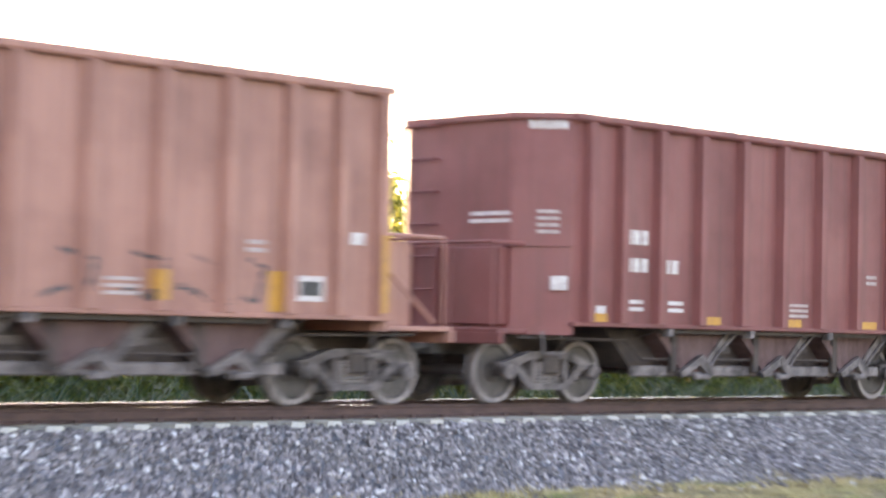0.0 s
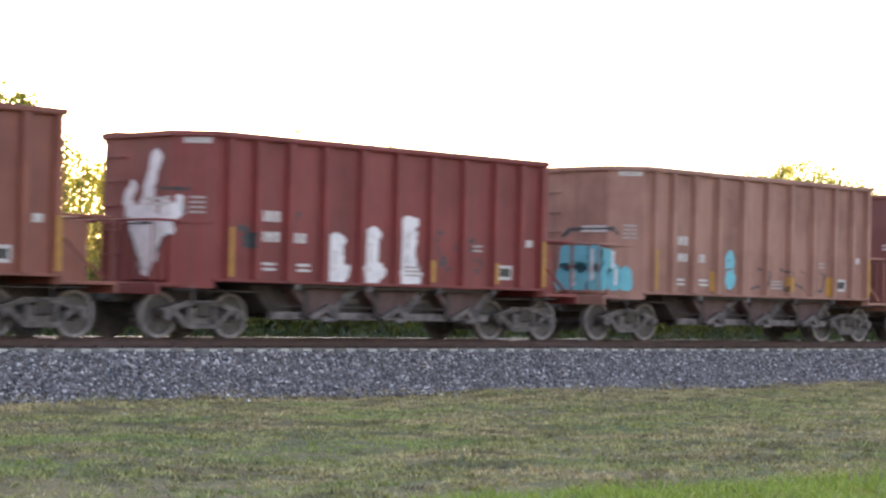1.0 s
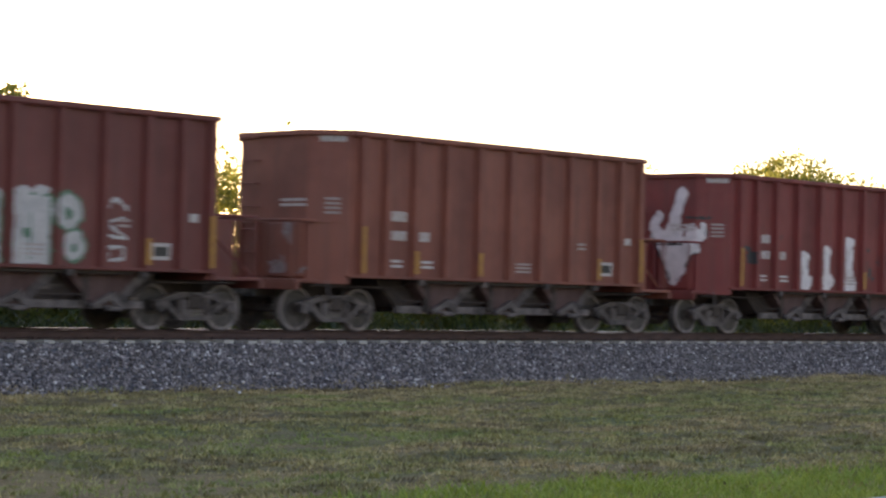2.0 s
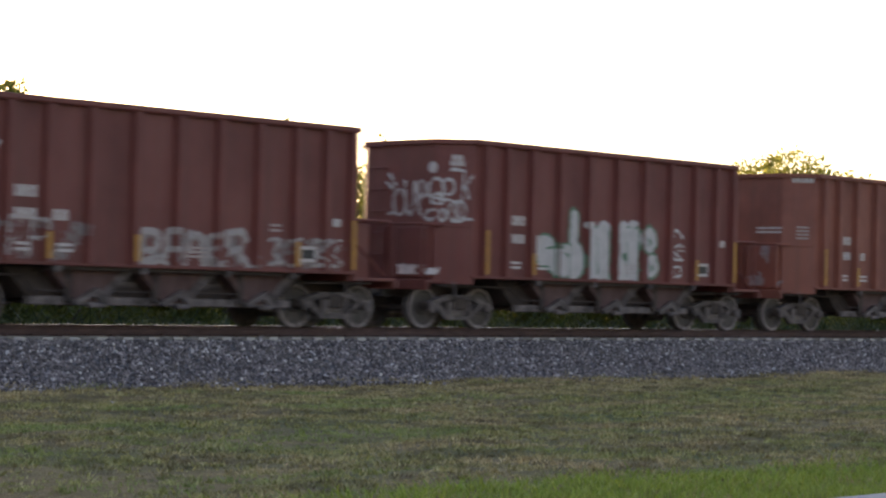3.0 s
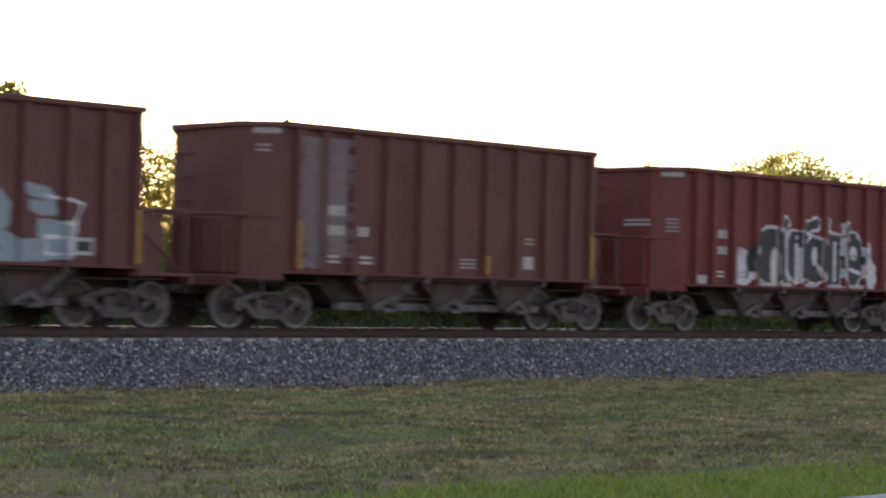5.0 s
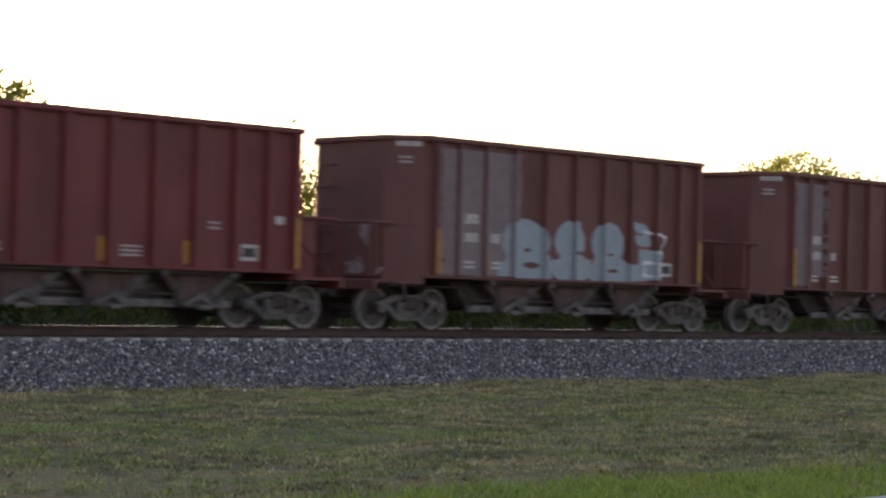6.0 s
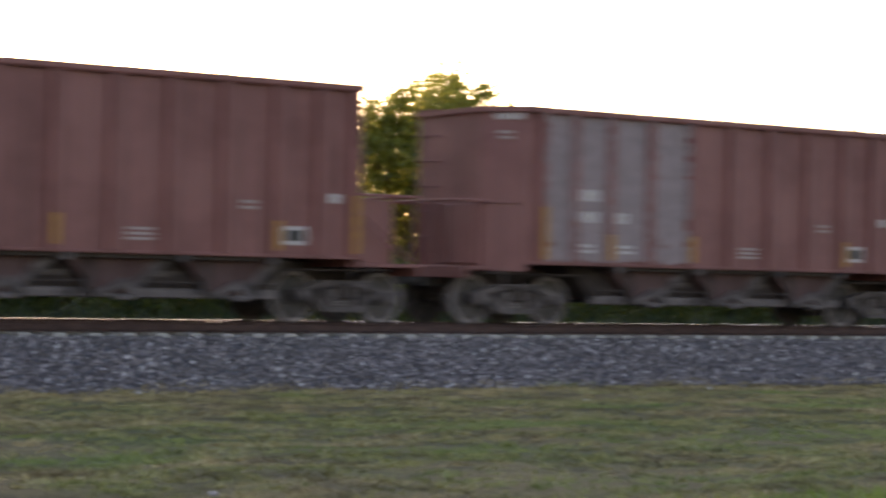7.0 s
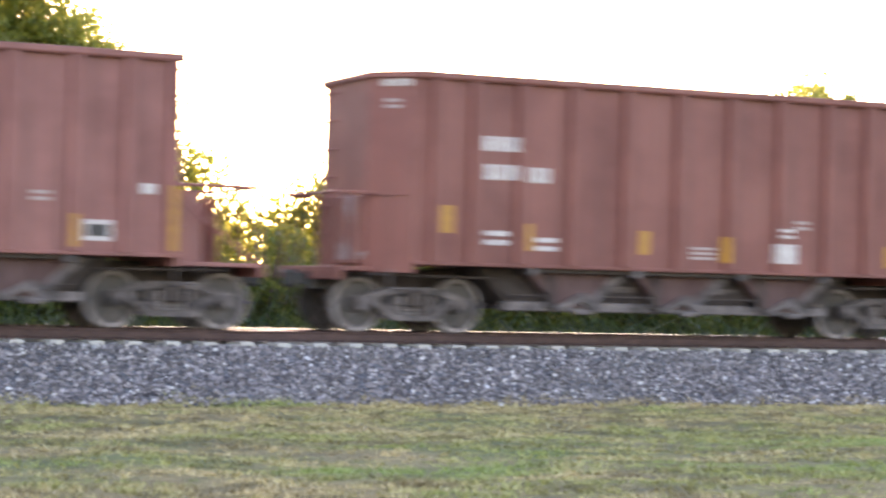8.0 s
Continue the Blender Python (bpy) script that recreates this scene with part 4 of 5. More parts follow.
def bar(car, name, surface, u0, z0, u1, z1, material, lift=0.0):
    """A small flat plate or stencilled bar."""
    n = max(2, int((u1 - u0) / 0.02))
    us = [u0 + (u1 - u0) * i / n for i in range(n + 1)]
    v = [surface(a, z0) for a in us] + [surface(a, z1) for a in us]
    v = [(x, y - 0.004 - lift, z) if surface is on_side else (x - 0.004 - lift, y - 0.004 - lift, z) for x, y, z in v]
    return part(name, soup(name, v, [(i, i + 1, n + 2 + i, n + 1 + i) for i in range(n)], material), car)


def word(car, surface, u0, z0, u1, z1, marks, lift=0.0, material=None):
    """A line of stencilled characters, as plain bars."""
    w = (u1 - u0) / marks
    for i in range(marks):
        bar(car, "stencil_bar", surface, u0 + w * (i + 0.10), z0, u0 + w * (i + 0.90), z1, material or M_WHITE, lift)


def wrow(car, surface, u0, z0, u1, z1, lines, material=None):
    """Small print, as thin bars."""
    h = (z1 - z0) / lines
    for i in range(lines):
        bar(car, "small_print_bar", surface, u0, z0 + h * (i + 0.2), u1, z0 + h * (i + 0.75), material or M_WHITE)


TALL = [(0.045, 1.22, 0.150, 2.18), (9.13, 1.22, 9.24, 2.22)]
SHORT = [(1.59, 1.24, 1.70, 1.72), (3.57, 1.24, 3.68, 1.74), (7.59, 1.24, 7.70, 1.74)]


def markings(k, tall=True, short=SHORT, marks=True, square=True, box=True):
    c = CARS[k]
    for a in (TALL if tall else []) + list(short):
        bar(c, "reflector", on_side, *a, M_YELLOW)
    if marks:
        word(c, on_side, 0.90, 2.33, 1.44, 2.54, 3)
        word(c, on_side, 0.90, 1.93, 1.44, 2.13, 3)
        word(c, on_side, 1.78, 1.93, 2.14, 2.13, 2)
        wrow(c, on_side, 0.98, 1.34, 1.33, 1.55, 2)
        wrow(c, on_side, 1.90, 1.34, 2.26, 1.55, 2)
    wrow(c, on_side, 4.90, 1.33, 5.40, 1.58, 3, M_FAINT)
    if box:
        bar(c, "stencil_box", on_side, 7.80, 1.34, 8.26, 1.66, M_WHITE)
        bar(c, "stencil_box_field", on_side, 7.86, 1.41, 8.20, 1.59, M_BLACK, 0.004)
    if square:
        bar(c, "tag_plate", on_side, 8.70, 2.08, 8.92, 2.24, M_WHITE)
    wrow(c, on_side, 7.0, 1.9, 7.3, 2.1, 2, M_FAINT)
    high = TOP + (-0.13 if k in LOW else 0.11 if k in HIGH else 0.0)
    if k == 1:
        word(c, on_end, 0.36, 3.68, 0.76, 3.80, 3)
        word(c, on_end, 0.31, 3.56, 0.80, 3.67, 4)
    elif k != -4:
        word(c, on_end, 0.10, high - 0.24, 0.95, high - 0.125, 7)
    if k in (2, 4, 5, 3, -1):
        wrow(c, on_end, 0.25, 2.40, 0.74, 2.78, 4, M_FAINT)
        wrow(c, on_end, 1.30, 2.55, 2.10, 2.76, 2)
    elif k != 1:
        wrow(c, on_end, 0.40, high - 0.62, 0.85, high - 0.42, 2, M_FAINT)


def dirty(k, shapes, material, surface=on_side, label="", wear=-0.1):
    for q in shapes:
        sprayed(CARS[k], "faded_patch", surface, [q], material, label, ragged=0.08, wear=wear, cell=0.035)


for k in (6, 2, -5, -6, -8, -9):
    markings(k)
markings(4, short=[(2.35, 1.24, 2.5, 1.72), (5.55, 1.3, 5.75, 1.66), (7.35, 1.2, 7.55, 1.70)])
markings(3, short=[(5.60, 1.24, 5.72, 1.7), (7.60, 1.24, 7.72, 1.70)])
markings(1, short=SHORT[:1] + SHORT[2:])
markings(0)
markings(-4, short=[(4.4, 1.24, 4.52, 1.70), (6.4, 1.24, 6.52, 1.68)])
markings(-7, tall=False, short=[(0.2, 1.65, 0.45, 2.10), (1.7, 1.4, 1.9, 1.85), (3.9, 1.4, 4.1, 1.8), (5.5, 1.3, 5.65, 1.75), (8.9, 1.3, 9.1, 1.68)], marks=False, box=False, square=False)
markings(-3, short=[(1.66, 1.24, 1.79, 1.72)], square=False)
markings(-2, short=[(5.60, 1.24, 5.72, 1.64)], square=False, box=False)
# the maroon car: low yellow blocks under white ones
markings(5, tall=False, short=[(u, 1.19, u + 0.42, 1.31) for u in (0.12, 2.75, 4.8, 6.9, 8.7)], square=False)
bar(CARS[5], "tag_plate", on_side, 0.15, 1.31, 0.5, 1.42, M_WHITE)
bar(CARS[5], "tag_plate", on_end, 0.06, 1.62, 0.42, 1.82, M_WHITE)
# the deep red car: white blocks along the sill
markings(-1, tall=False, short=[], square=False, box=False)
for u, z in ((0.05, 1.40), (2.76, 1.28), (3.72, 1.28), (4.86, 1.28), (5.94, 1.28), (7.0, 1.28), (8.55, 1.38)):
    bar(CARS[-1], "white_block", on_side, u, 1.19, u + 0.55, z, M_WHITE, 0.012)
wrow(CARS[-1], on_side, 8.64, 1.70, 8.90, 2.50, 5, M_FAINT)
# large white marks of the reddish-brown car
word(CARS[-7], on_side, 0.93, 3.02, 1.60, 3.26, 3)
word(CARS[-7], on_side, 0.97, 2.55, 1.58, 2.80, 3)
word(CARS[-7], on_side, 1.70, 2.53, 2.20, 2.78, 3)
wrow(CARS[-7], on_side, 1.0, 1.45, 1.45, 1.75, 2)
wrow(CARS[-7], on_side, 1.95, 1.38, 2.35, 1.66, 2)
bar(CARS[-7], "tag_plate", on_side, 6.55, 1.32, 7.05, 1.66, M_WHITE)
wrow(CARS[-7], on_side, 6.6, 1.74, 7.0, 1.95, 2)
bar(CARS[-2], "tag_plate", on_side, 6.95, 1.38, 7.28, 1.66, M_WHITE)

# beige car: turquoise letters on the end, a figure on the side, faint scribbles
c = CARS[4]
for u, z0, z1, half, lean in ((2.48, 1.86, 2.06, 0.24, 0.0), (2.02, 1.84, 2.08, 0.25, 0.01), (1.56, 1.84, 2.06, 0.24, 0.0), (1.22, 1.80, 2.02, 0.16, 0.02), (2.55, 1.36, 1.56, 0.27, 0.0), (2.04, 1.34, 1.58, 0.28, 0.0), (1.50, 1.34, 1.56, 0.26, 0.0), (1.04, 1.36, 1.60, 0.22, 0.01), (0.62, 1.36, 1.54, 0.23, 0.02)):
    sprayed(c, "graffiti", on_end, [stroke([(u - lean, z0), (u + lean, z1)], half)], M_S_TURQ, "turquoise bubble letter", ragged=0.03)
for u, z0, z1 in ((1.66, 1.46, 2.12), (1.10, 1.75, 2.10), (0.98, 1.35, 1.66), (2.24, 1.32, 1.62)):
    sprayed(c, "graffiti", on_end, [stroke([(u, z0), (u, z1)], 0.045)], M_S_WHITE, "pale highlight stroke", lift=0.006)
sprayed(c, "graffiti", on_end, [stroke([(2.75, 1.72), (2.2, 1.74), (1.75, 1.70), (1.2, 1.74)], 0.03), stroke([(2.27, 1.25), (2.28, 2.2)], 0.025), stroke([(1.82, 1.25), (1.80, 2.2)], 0.02), stroke([(0.85, 1.72), (0.5, 1.70), (0.3, 1.5)], 0.025)], M_S_BLACK, "black outline strokes", lift=0.010, wear=0.1)
sprayed(c, "graffiti", on_end, [stroke([(2.66, 2.50), (2.45, 2.64), (1.15, 2.66), (0.98, 2.55)], 0.05)], M_S_BLACK, "long black stroke above the letters", ragged=0.04, wear=-0.4)
sprayed(c, "graffiti", on_side, [blob(3.15, 2.0, 0.19, 0.26), blob(3.17, 1.56, 0.21, 0.27)], M_S_TURQ, "turquoise figure", holes=[blob(3.12, 2.0, 0.03, 0.05), stroke([(2.9, 1.78), (3.2, 1.80)], 0.02)])
sprayed(c, "graffiti", on_side, [stroke([(u, 1.28 + 0.1 * (i % 3)), (u + 0.3, 1.42), (u + 0.55, 1.30), (u + 0.7, 1.75), (u + 0.3, 1.85)], 0.025) for i, u in enumerate((4.0, 5.0, 5.9, 6.6))], M_S_BLACK, "faint black scrawl", wear=-0.05)

# red car: white arrow on the end, three blobs on the side
c = CARS[3]
sprayed(c, "graffiti", on_end, [stroke([(1.74, 3.49), (2.0, 2.71)], 0.17), stroke([(2.44, 2.96), (2.63, 2.68)], 0.13), stroke([(2.55, 2.59), (2.19, 2.08), (1.88, 1.38)], 0.17), stroke([(1.01, 2.64), (1.45, 2.08), (1.79, 1.42)], 0.13), stroke([(2.08, 2.59), (1.92, 2.08), (1.84, 1.49)], 0.2), stroke([(1.43, 2.59), (1.59, 2.08), (1.8, 1.49)], 0.16), blob(1.76, 2.42, 0.86, 0.22), blob(1.78, 2.15, 0.62, 0.30), blob(1.82, 1.85, 0.36, 0.45)], M_S_WHITE, "white sprayed arrow", ragged=0.07, holes=[stroke([(1.62, 2.62), (1.66, 2.44)], 0.04)])
sprayed(c, "graffiti", on_end, [stroke([(2.52, 2.22), (1.65, 2.22)], 0.025), stroke([(1.59, 2.89), (0.77, 2.89)], 0.03)], M_S_BLACK, "thin dark stroke", lift=0.006)
sprayed(c, "graffiti", on_end, [stroke([(0.86, 2.57), (1.32, 1.97), (1.76, 1.33)], 0.035), stroke([(2.72, 2.49), (2.3, 1.9), (2.0, 1.34)], 0.03)], M_S_BLACK, "dark shade of the arrow", lift=0.004, wear=-0.1)
for u, top, half in ((2.95, 2.02, 0.20), (3.95, 2.18, 0.20), (5.02, 2.45, 0.22)):
    sprayed(c, "graffiti", on_side, [stroke([(u, 1.30), (u + 0.03, top - 0.15)], half), blob(u + 0.05, 1.40, half + 0.15, 0.24), blob(u + 0.03, top, half + 0.06, 0.16)], M_S_WHITE, "white sprayed blob", ragged=0.07, holes=[stroke([(u - 0.05, 1.42), (u - 0.02, top - 0.2)], 0.012)])
dirty(3, [blob(0.5, 1.9, 0.25, 0.35), blob(2.0, 2.2, 0.25, 0.35), blob(6.2, 2.0, 0.35, 0.5), blob(7.0, 1.8, 0.3, 0.4)], M_S_BLACK, label="dark overpainted smudges", wear=0.15)

# dark red car: silver letters with green edges, a scribble on the end
c = CARS[1]
letters = [blob(2.15, 1.80, 0.34, 0.34), blob(2.75, 1.58, 0.50, 0.38), stroke([(3.12, 1.3), (3.14, 2.62)], 0.13), blob(3.2, 1.6, 0.3, 0.4), slab(3.58, 1.20, 4.40, 2.38), slab(4.62, 1.20, 5.48, 2.42), blob(5.85, 2.16, 0.33, 0.32), blob(6.02, 1.55, 0.24, 0.26)]
sprayed(c, "graffiti", on_side, [(*s[:3], s[3] + 0.06, s[4] + 0.06) if s[0] != "stroke" else (*s[:2], s[2] + 0.06) for s in letters], M_S_GREEN, "dark green outline", ragged=0.05)
sprayed(c, "graffiti", on_side, letters + [blob(3.7, 2.42, 0.2, 0.1), blob(4.2, 2.44, 0.2, 0.12), blob(4.85, 2.48, 0.22, 0.1), blob(5.3, 2.52, 0.18, 0.1)], M_S_SILVER, "silver block letters", lift=0.004,
        holes=[stroke([(2.2, 1.86), (2.6, 1.9), (3.0, 1.68)], 0.03), stroke([(3.0, 1.25), (3.02, 2.0)], 0.015), blob(4.98, 1.75, 0.08, 0.09), stroke([(4.5, 1.2), (4.52, 2.4)], 0.05), stroke([(4.0, 1.3), (3.98, 2.1)], 0.02), stroke([(5.05, 1.3), (5.08, 2.1)], 0.02), blob(5.85, 2.12, 0.14, 0.12), blob(6.02, 1.5, 0.07, 0.08), stroke([(5.55, 1.7), (5.85, 1.82)], 0.02)])
sprayed(c, "graffiti", on_side, [stroke([(6.75, 1.30), (7.15, 1.32), (7.15, 1.55), (6.75, 1.55), (6.75, 1.30)], 0.03), stroke([(6.7, 1.75), (7.2, 1.72), (6.75, 2.0), (7.15, 2.1)], 0.03), stroke([(6.75, 2.3), (6.95, 2.45), (7.2, 2.28)], 0.04)], M_S_SILVER, "small grey tag")
sprayed(c, "graffiti", on_end, [
    stroke([(2.67, 3.39), (2.48, 3.16)], 0.034), stroke([(2.78, 3.23), (2.58, 3.09)], 0.034), ring(2.35, 2.78, 0.19, 0.29, 0.034), stroke([(2.19, 3.23), (2.14, 2.6), (2.03, 2.48), (1.93, 2.6), (1.89, 3.21)], 0.034), stroke([(1.86, 3.21), (1.7, 2.5)], 0.034), ring(1.67, 3.05, 0.12, 0.18, 0.034), stroke([(1.77, 2.96), (1.25, 2.84), (0.66, 2.81)], 0.022), ring(1.21, 3.06, 0.24, 0.22, 0.034), ring(1.18, 2.84, 0.21, 0.11, 0.034), ring(0.83, 3.1, 0.19, 0.17, 0.034), stroke([(0.76, 3.48), (0.33, 3.47), (0.38, 2.72)], 0.034), stroke([(0.03, 3.36), (0.26, 3.14), (0.15, 2.86)], 0.028), stroke([(2.71, 2.52), (2.48, 2.55)], 0.034), stroke([(1.28, 2.6), (1.47, 2.57), (1.56, 2.43), (1.39, 2.36), (1.21, 2.43)], 0.034), ring(1.01, 2.48, 0.12, 0.12, 0.034), ring(0.64, 2.57, 0.18, 0.22, 0.034), ring(0.43, 2.57, 0.17, 0.23, 0.028), stroke([(0.4, 2.4), (0.03, 2.4)], 0.03)], M_S_SILVER, "thin silver scribble", wear=-0.6)
sprayed(c, "graffiti", on_end, [blob(1.35, 3.52, 0.13, 0.12)], M_S_SILVER, "small silver blot")
dirty(1, [blob(1.75, 1.24, 0.62, 0.17)], M_S_WHITE, on_end, "spilt pale dust", wear=-0.2)

# brown car: tags along the bottom, a number-like tag on the end
c = CARS[0]
low = []
for i, u in enumerate((0.25, 0.75, 1.3)):
    low += [stroke([(u, 1.3), (u + 0.05, 1.95), (u + 0.35, 1.92), (u + 0.30, 1.6), (u + 0.05, 1.6)], 0.036)]
low += [stroke([(3.78, 1.18), (3.82, 1.82), (4.19, 1.8), (4.25, 1.64), (4.14, 1.47), (3.87, 1.43)], 0.07), stroke([(3.96, 1.25), (4.38, 1.32)], 0.09), stroke([(4.39, 1.23), (4.46, 1.81), (4.71, 1.86), (4.83, 1.23)], 0.07), stroke([(4.5, 1.49), (4.76, 1.5)], 0.05), stroke([(4.97, 1.19), (4.99, 1.81), (5.27, 1.76), (5.32, 1.18)], 0.075), stroke([(5.62, 1.81), (5.48, 1.75), (5.44, 1.52), (5.53, 1.26), (5.7, 1.23)], 0.06), stroke([(5.48, 1.53), (5.66, 1.55)], 0.05), stroke([(5.93, 1.16), (5.91, 1.86), (6.28, 1.9), (6.4, 1.71), (6.26, 1.54), (5.98, 1.5)], 0.07), stroke([(6.17, 1.5), (6.5, 1.18)], 0.07)]
for i, u in enumerate((7.0, 7.55, 8.2, 8.65)):
    low += [stroke([(u, 1.76), (u + 0.3, 1.8), (u + 0.1, 1.5), (u + 0.34, 1.32), (u, 1.26)], 0.038)]
sprayed(c, "graffiti", on_side, low, M_S_DULL, "grey outlined letters along the sill", wear=-0.3)
dirty(0, [slab(0.2, 1.22, 2.6, 1.9), slab(3.7, 1.22, 9.0, 1.8)], M_S_GREY, label="faded pale lettering", wear=0.12)
sprayed(c, "graffiti", on_end, [blob(2.42, 2.89, 0.24, 0.37), blob(1.92, 2.98, 0.27, 0.47), blob(1.41, 2.82, 0.32, 0.4)], M_S_BLACK, "dark filling of the tag", wear=-0.5)
sprayed(c, "graffiti", on_end, [ring(2.42, 2.89, 0.25, 0.39, 0.05), stroke([(2.73, 2.89), (2.84, 2.78)], 0.05), stroke([(2.27, 3.36), (2.15, 2.78), (2.02, 2.35)], 0.06), ring(1.92, 2.98, 0.29, 0.48, 0.05), ring(1.41, 2.82, 0.33, 0.41, 0.058), stroke([(1.13, 3.34), (1.38, 3.47), (1.64, 3.34), (1.75, 2.83)], 0.05), stroke([(1.38, 2.41), (1.51, 2.26)], 0.05)], M_S_WHITE, "white looping tag", lift=0.006, ragged=0.02, wear=-0.75)
sprayed(c, "graffiti", on_end, [stroke([(2.59, 4.01), (2.46, 3.72), (2.26, 3.95), (2.15, 3.67), (1.94, 3.99), (1.78, 3.67), (1.51, 4.05)], 0.13)], M_S_GREY, "faint scrawl under the rim", wear=-0.15)
sprayed(c, "graffiti", on_end, [stroke([(2.49, 1.81), (2.18, 1.7)], 0.1)], M_S_DULL, "pale rubbed patch", wear=-0.3)
bar(c, "reflector", on_end, 0.72, 1.62, 0.80, 2.06, M_YELLOW)
sprayed(c, "graffiti", on_side, [stroke([(0.05, 3.08), (0.12, 3.28), (0.25, 3.10), (0.32, 3.28), (0.5, 3.15), (0.6, 3.28)], 0.035)], M_S_SILVER, "small grey tag")

# deep red car: tall black letters edged in white
c = CARS[-1]
outer = [blob(2.15, 1.6, 0.42, 0.48), blob(3.3, 1.95, 0.70, 0.80), stroke([(3.95, 1.3), (3.98, 2.85)], 0.16), blob(4.45, 2.0, 0.55, 0.72), stroke([(5.0, 2.75), (5.35, 2.85)], 0.2), blob(5.3, 1.9, 0.62, 0.66), stroke([(5.85, 1.9), (5.88, 2.95)], 0.13), slab(5.85, 1.2, 6.55, 2.66), stroke([(6.65, 2.4), (6.66, 2.9)], 0.1), blob(7.05, 1.95, 0.58, 0.78), blob(7.9, 1.55, 0.34, 0.45), stroke([(7.8, 1.6), (7.8, 2.32)], 0.16)]
sprayed(c, "graffiti", on_side, outer, M_S_WHITE, "white edge of the letters", ragged=0.06)


def shrunk(shapes, d):
    out = []
    for q in shapes:
        if q[0] == "stroke":
            out.append(("stroke", q[1], max(0.02, q[2] - d)))
        elif q[0] == "blob":
            out.append(("blob", q[1], q[2], q[3] - d, q[4] - d))
        else:
            out.append(("slab", q[1] + d, q[2] + d, q[3] - d, q[4] - d))
    return out


sprayed(c, "graffiti", on_side, shrunk(outer[1:10], 0.065) + [blob(2.45, 1.8, 0.22, 0.3)], M_S_BLACK, "black bodies of the letters", lift=0.005, ragged=0.05,
        holes=[blob(3.45, 1.75, 0.14, 0.42), stroke([(3.45, 1.3), (3.40, 1.5)], 0.09), stroke([(4.02, 1.5), (4.0, 2.6)], 0.05), stroke([(4.48, 1.4), (4.46, 2.25)], 0.085), blob(4.46, 2.45, 0.07, 0.07), stroke([(5.1, 2.62), (5.35, 2.68)], 0.05),
               blob(5.28, 2.0, 0.12, 0.26), stroke([(5.45, 1.75), (5.70, 1.4)], 0.06), stroke([(5.9, 1.45), (5.9, 2.5)], 0.045), stroke([(6.22, 1.4), (6.22, 2.35)], 0.075), blob(7.12, 2.12, 0.17, 0.2), stroke([(6.85, 1.72), (7.45, 1.60)], 0.05), stroke([(6.62, 1.4), (6.6, 2.3)], 0.04)])
sprayed(c, "graffiti", on_side, [stroke([(2.3, 1.4), (2.55, 2.2), (2.9, 2.55)], 0.05), stroke([(4.9, 1.3), (5.0, 2.3)], 0.04), stroke([(5.75, 1.35), (5.8, 2.4)], 0.04)], M_S_BLACK, "black accent strokes", lift=0.008)

# pale blue letters and chalky panels
c = CARS[-3]
dirty(-3, [slab(0.12, 1.2, 2.65, 4.0)], M_S_MAUVE, label="chalky grey faded panels", wear=-0.75)
sprayed(c, "graffiti", on_side, [blob(2.95, 2.0, 0.72, 0.50), blob(3.1, 1.45, 0.85, 0.35), slab(2.1, 1.2, 3.9, 1.5), blob(4.50, 2.05, 0.52, 0.48), blob(4.6, 1.45, 0.75, 0.32), blob(5.85, 2.05, 0.58, 0.50), blob(5.9, 1.45, 0.75, 0.34), slab(5.2, 1.2, 7.3, 1.6), stroke([(6.75, 2.5), (7.2, 2.42), (7.3, 2.15), (6.9, 2.2)], 0.12), slab(7.0, 1.25, 7.75, 1.95)], M_S_BLUE, "pale blue rounded letters",
        holes=[blob(3.05, 1.82, 0.10, 0.05), blob(3.2, 1.48, 0.28, 0.07), stroke([(3.72, 2.4), (3.85, 1.75), (4.1, 1.7)], 0.06), blob(4.75, 1.80, 0.2, 0.04), stroke([(5.2, 2.3), (5.3, 1.6)], 0.04), blob(5.95, 1.80, 0.12, 0.04), blob(6.05, 1.42, 0.18, 0.05), stroke([(6.6, 2.4), (6.75, 1.75)], 0.05)], lift=0.004)
sprayed(c, "graffiti", on_side, [stroke([(6.95, 2.42), (8.0, 2.28), (7.8, 1.9)], 0.025), stroke([(7.2, 1.35), (7.65, 1.35), (7.65, 1.65), (7.2, 1.65), (7.2, 1.35)], 0.03), stroke([(7.55, 1.9), (7.85, 1.9), (7.8, 1.3)], 0.03)], M_S_WHITE, "thin white strokes", lift=0.010)
dirty(-2, [slab(0.1, 1.25, 0.75, 4.0), slab(0.95, 1.5, 1.55, 4.0)], M_S_MAUVE, label="chalky grey faded panels", wear=-0.6)
dirty(-5, [slab(0.1, 1.2, 0.78, 4.0), slab(0.9, 1.2, 1.6, 4.0), slab(1.75, 1.2, 2.55, 4.0), slab(2.75, 1.2, 3.55, 4.0)], M_S_CHALK, label="chalky white faded panels", wear=-0.8)
sprayed(CARS[-6], "graffiti", on_side, [blob(0.52, 2.05, 0.17, 0.36)], M_S_GREEN, "small green sprayed patch", wear=-0.4)
for k in (-3, 0, -7, 2):
    dirty(k, [blob(1.85, 1.25, 0.6, 0.22), stroke([(1.8, 1.2), (1.75, 2.1)], 0.14)], M_S_CHALK, on_end, "pale dust washed down the end", wear=0.0)

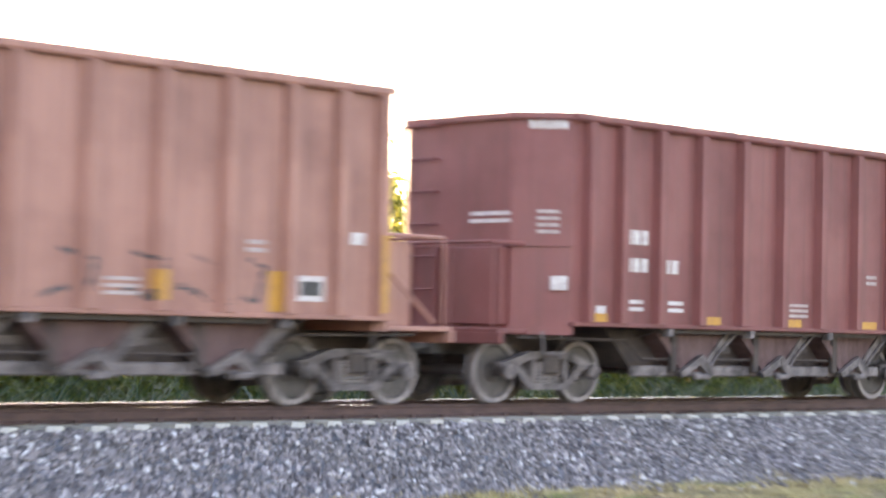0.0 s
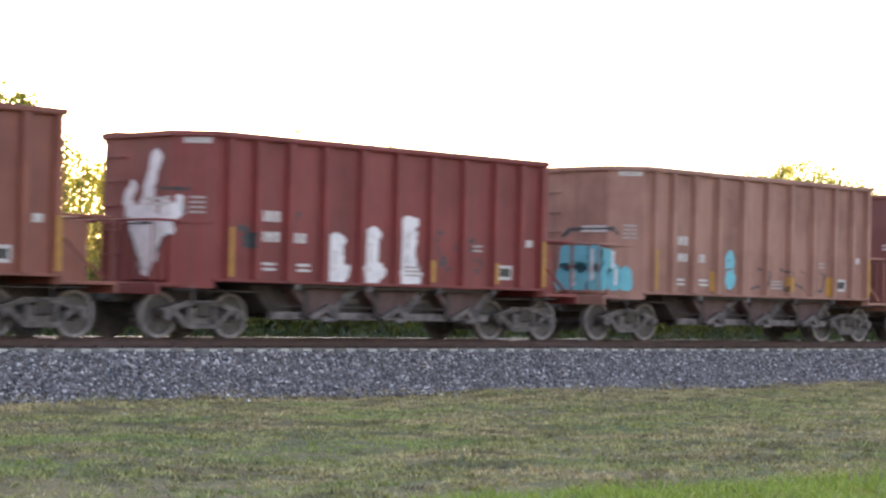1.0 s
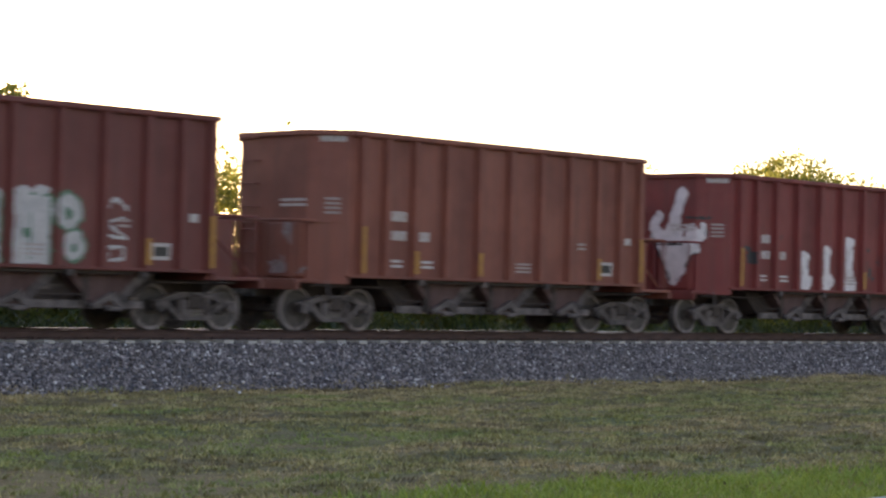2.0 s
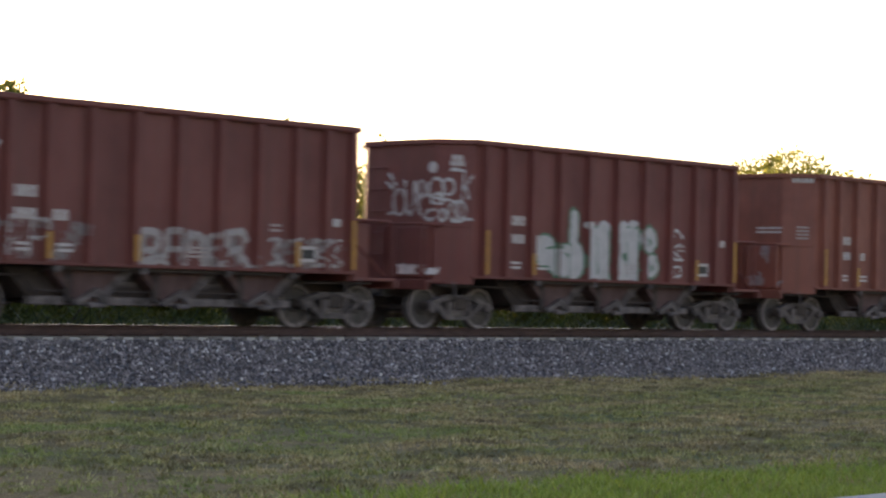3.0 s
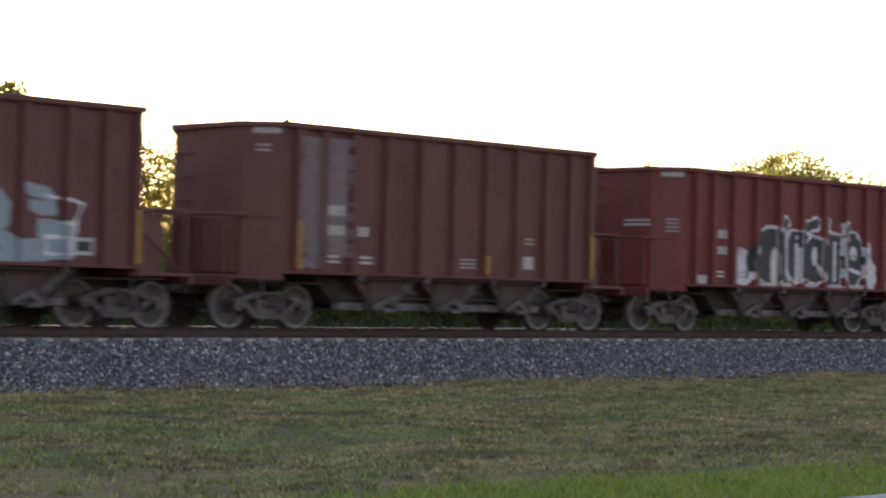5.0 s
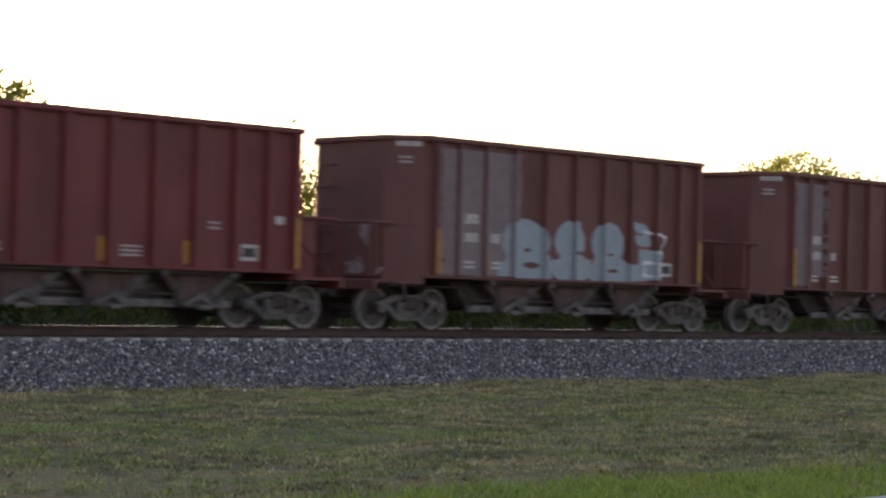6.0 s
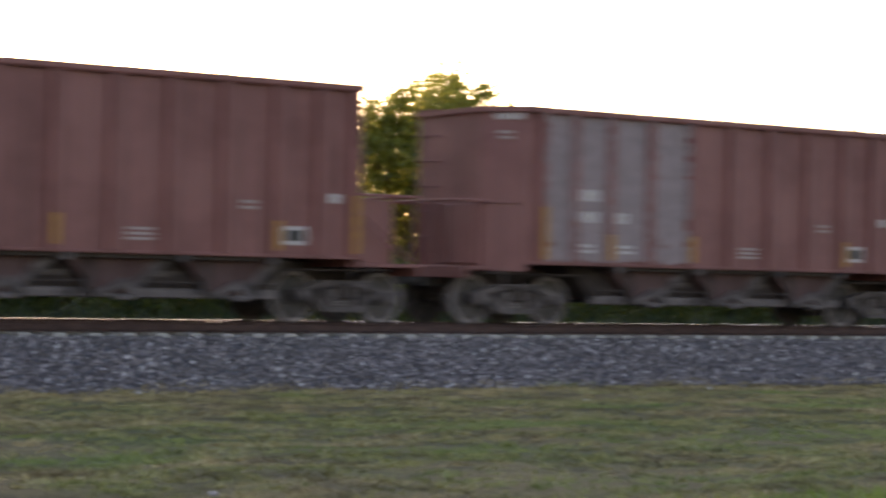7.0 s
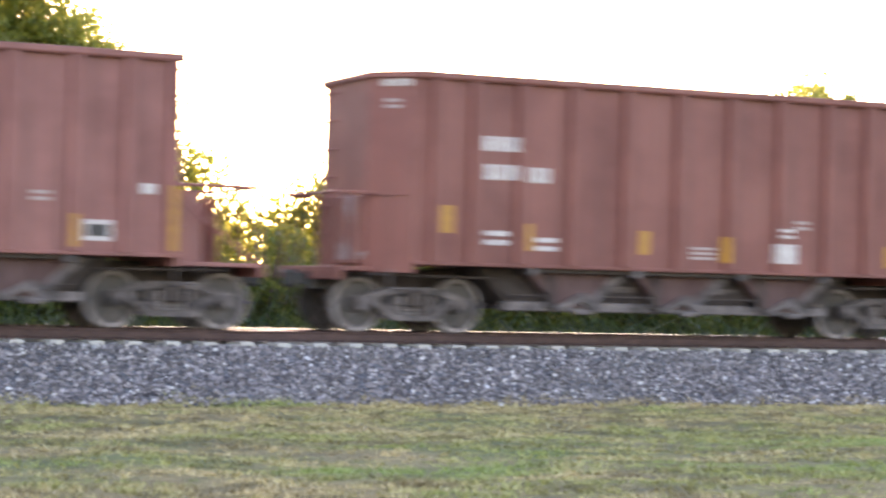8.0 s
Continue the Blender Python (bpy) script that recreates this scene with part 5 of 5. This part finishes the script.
# crimson car: two block letters on the end over pink
c = CARS[-4]
dirty(-4, [slab(1.15, 3.15, 2.35, 3.8), slab(0.1, 1.5, 2.9, 3.2)], M_S_PINK, on_end, "pink sprayed ground", wear=-0.05)
sprayed(c, "graffiti", on_end, [slab(1.58, 2.78, 2.78, 3.1), slab(2.02, 1.62, 2.48, 2.9), stroke([(1.70, 2.4), (2.4, 2.42)], 0.15), stroke([(1.72, 1.85), (2.3, 1.65)], 0.15), slab(1.0, 1.75, 1.42, 3.08), blob(0.62, 2.75, 0.60, 0.36), stroke([(0.82, 2.35), (0.22, 1.65)], 0.20)], M_S_SILVER, "pale block letters", lift=0.006, ragged=0.05,
        holes=[blob(0.74, 2.72, 0.17, 0.09), stroke([(1.52, 1.6), (1.54, 3.1)], 0.05), stroke([(1.55, 2.62), (2.02, 2.62)], 0.035), stroke([(1.55, 2.14), (2.02, 2.14)], 0.04)])
sprayed(c, "graffiti", on_end, [stroke([(1.15, 3.5), (0.9, 3.3), (0.6, 3.5), (0.82, 3.62), (0.68, 3.3)], 0.045)], M_S_SILVER, "small pale tag")


# ================= litter on the grass =================
def scrap(x, y, size, seed):
    """A crumpled scrap of pale paper."""
    g = random.Random(seed)
    bm = bmesh.new()
    bmesh.ops.create_icosphere(bm, subdivisions=2, radius=size)
    for v in bm.verts:
        v.co *= g.uniform(0.55, 1.1)
        v.co.z *= 0.6
    me = bpy.data.meshes.new("litter")
    bm.to_mesh(me)
    bm.free()
    me.materials.append(M_WHITE)
    ob = new("litter", me)
    ob.matrix_basis = pose(x, y, ground_height(x, y) + size * 0.4)
    tagged(ob, "crumpled white paper scrap on the grass", "litter")


scrap(19.86, -7.34, 0.055, 1)
scrap(8.17, -17.59, 0.05, 2)


# ================= what moves =================
def motions():
    times = [i * 0.25 for i in range(33)]
    frames = [i / 30 for i in range(241)]
    for k, c in CARS.items():
        walk(c, [(t, pose(car_x(k, t), 0, 0)) for t in times])
        sets = [o for o in c.children if o.name.startswith("wheelset")]
        for n, w in enumerate(sorted(sets, key=lambda o: o.location.x)):
            start = 40 * n + 25 * k
            walk(w, [(t, pose(WHEELS[n], 0, WHEEL_R, 0, (start + math.degrees(SPEED * t / WHEEL_R)) % 360, 0)) for t in frames])


motions()
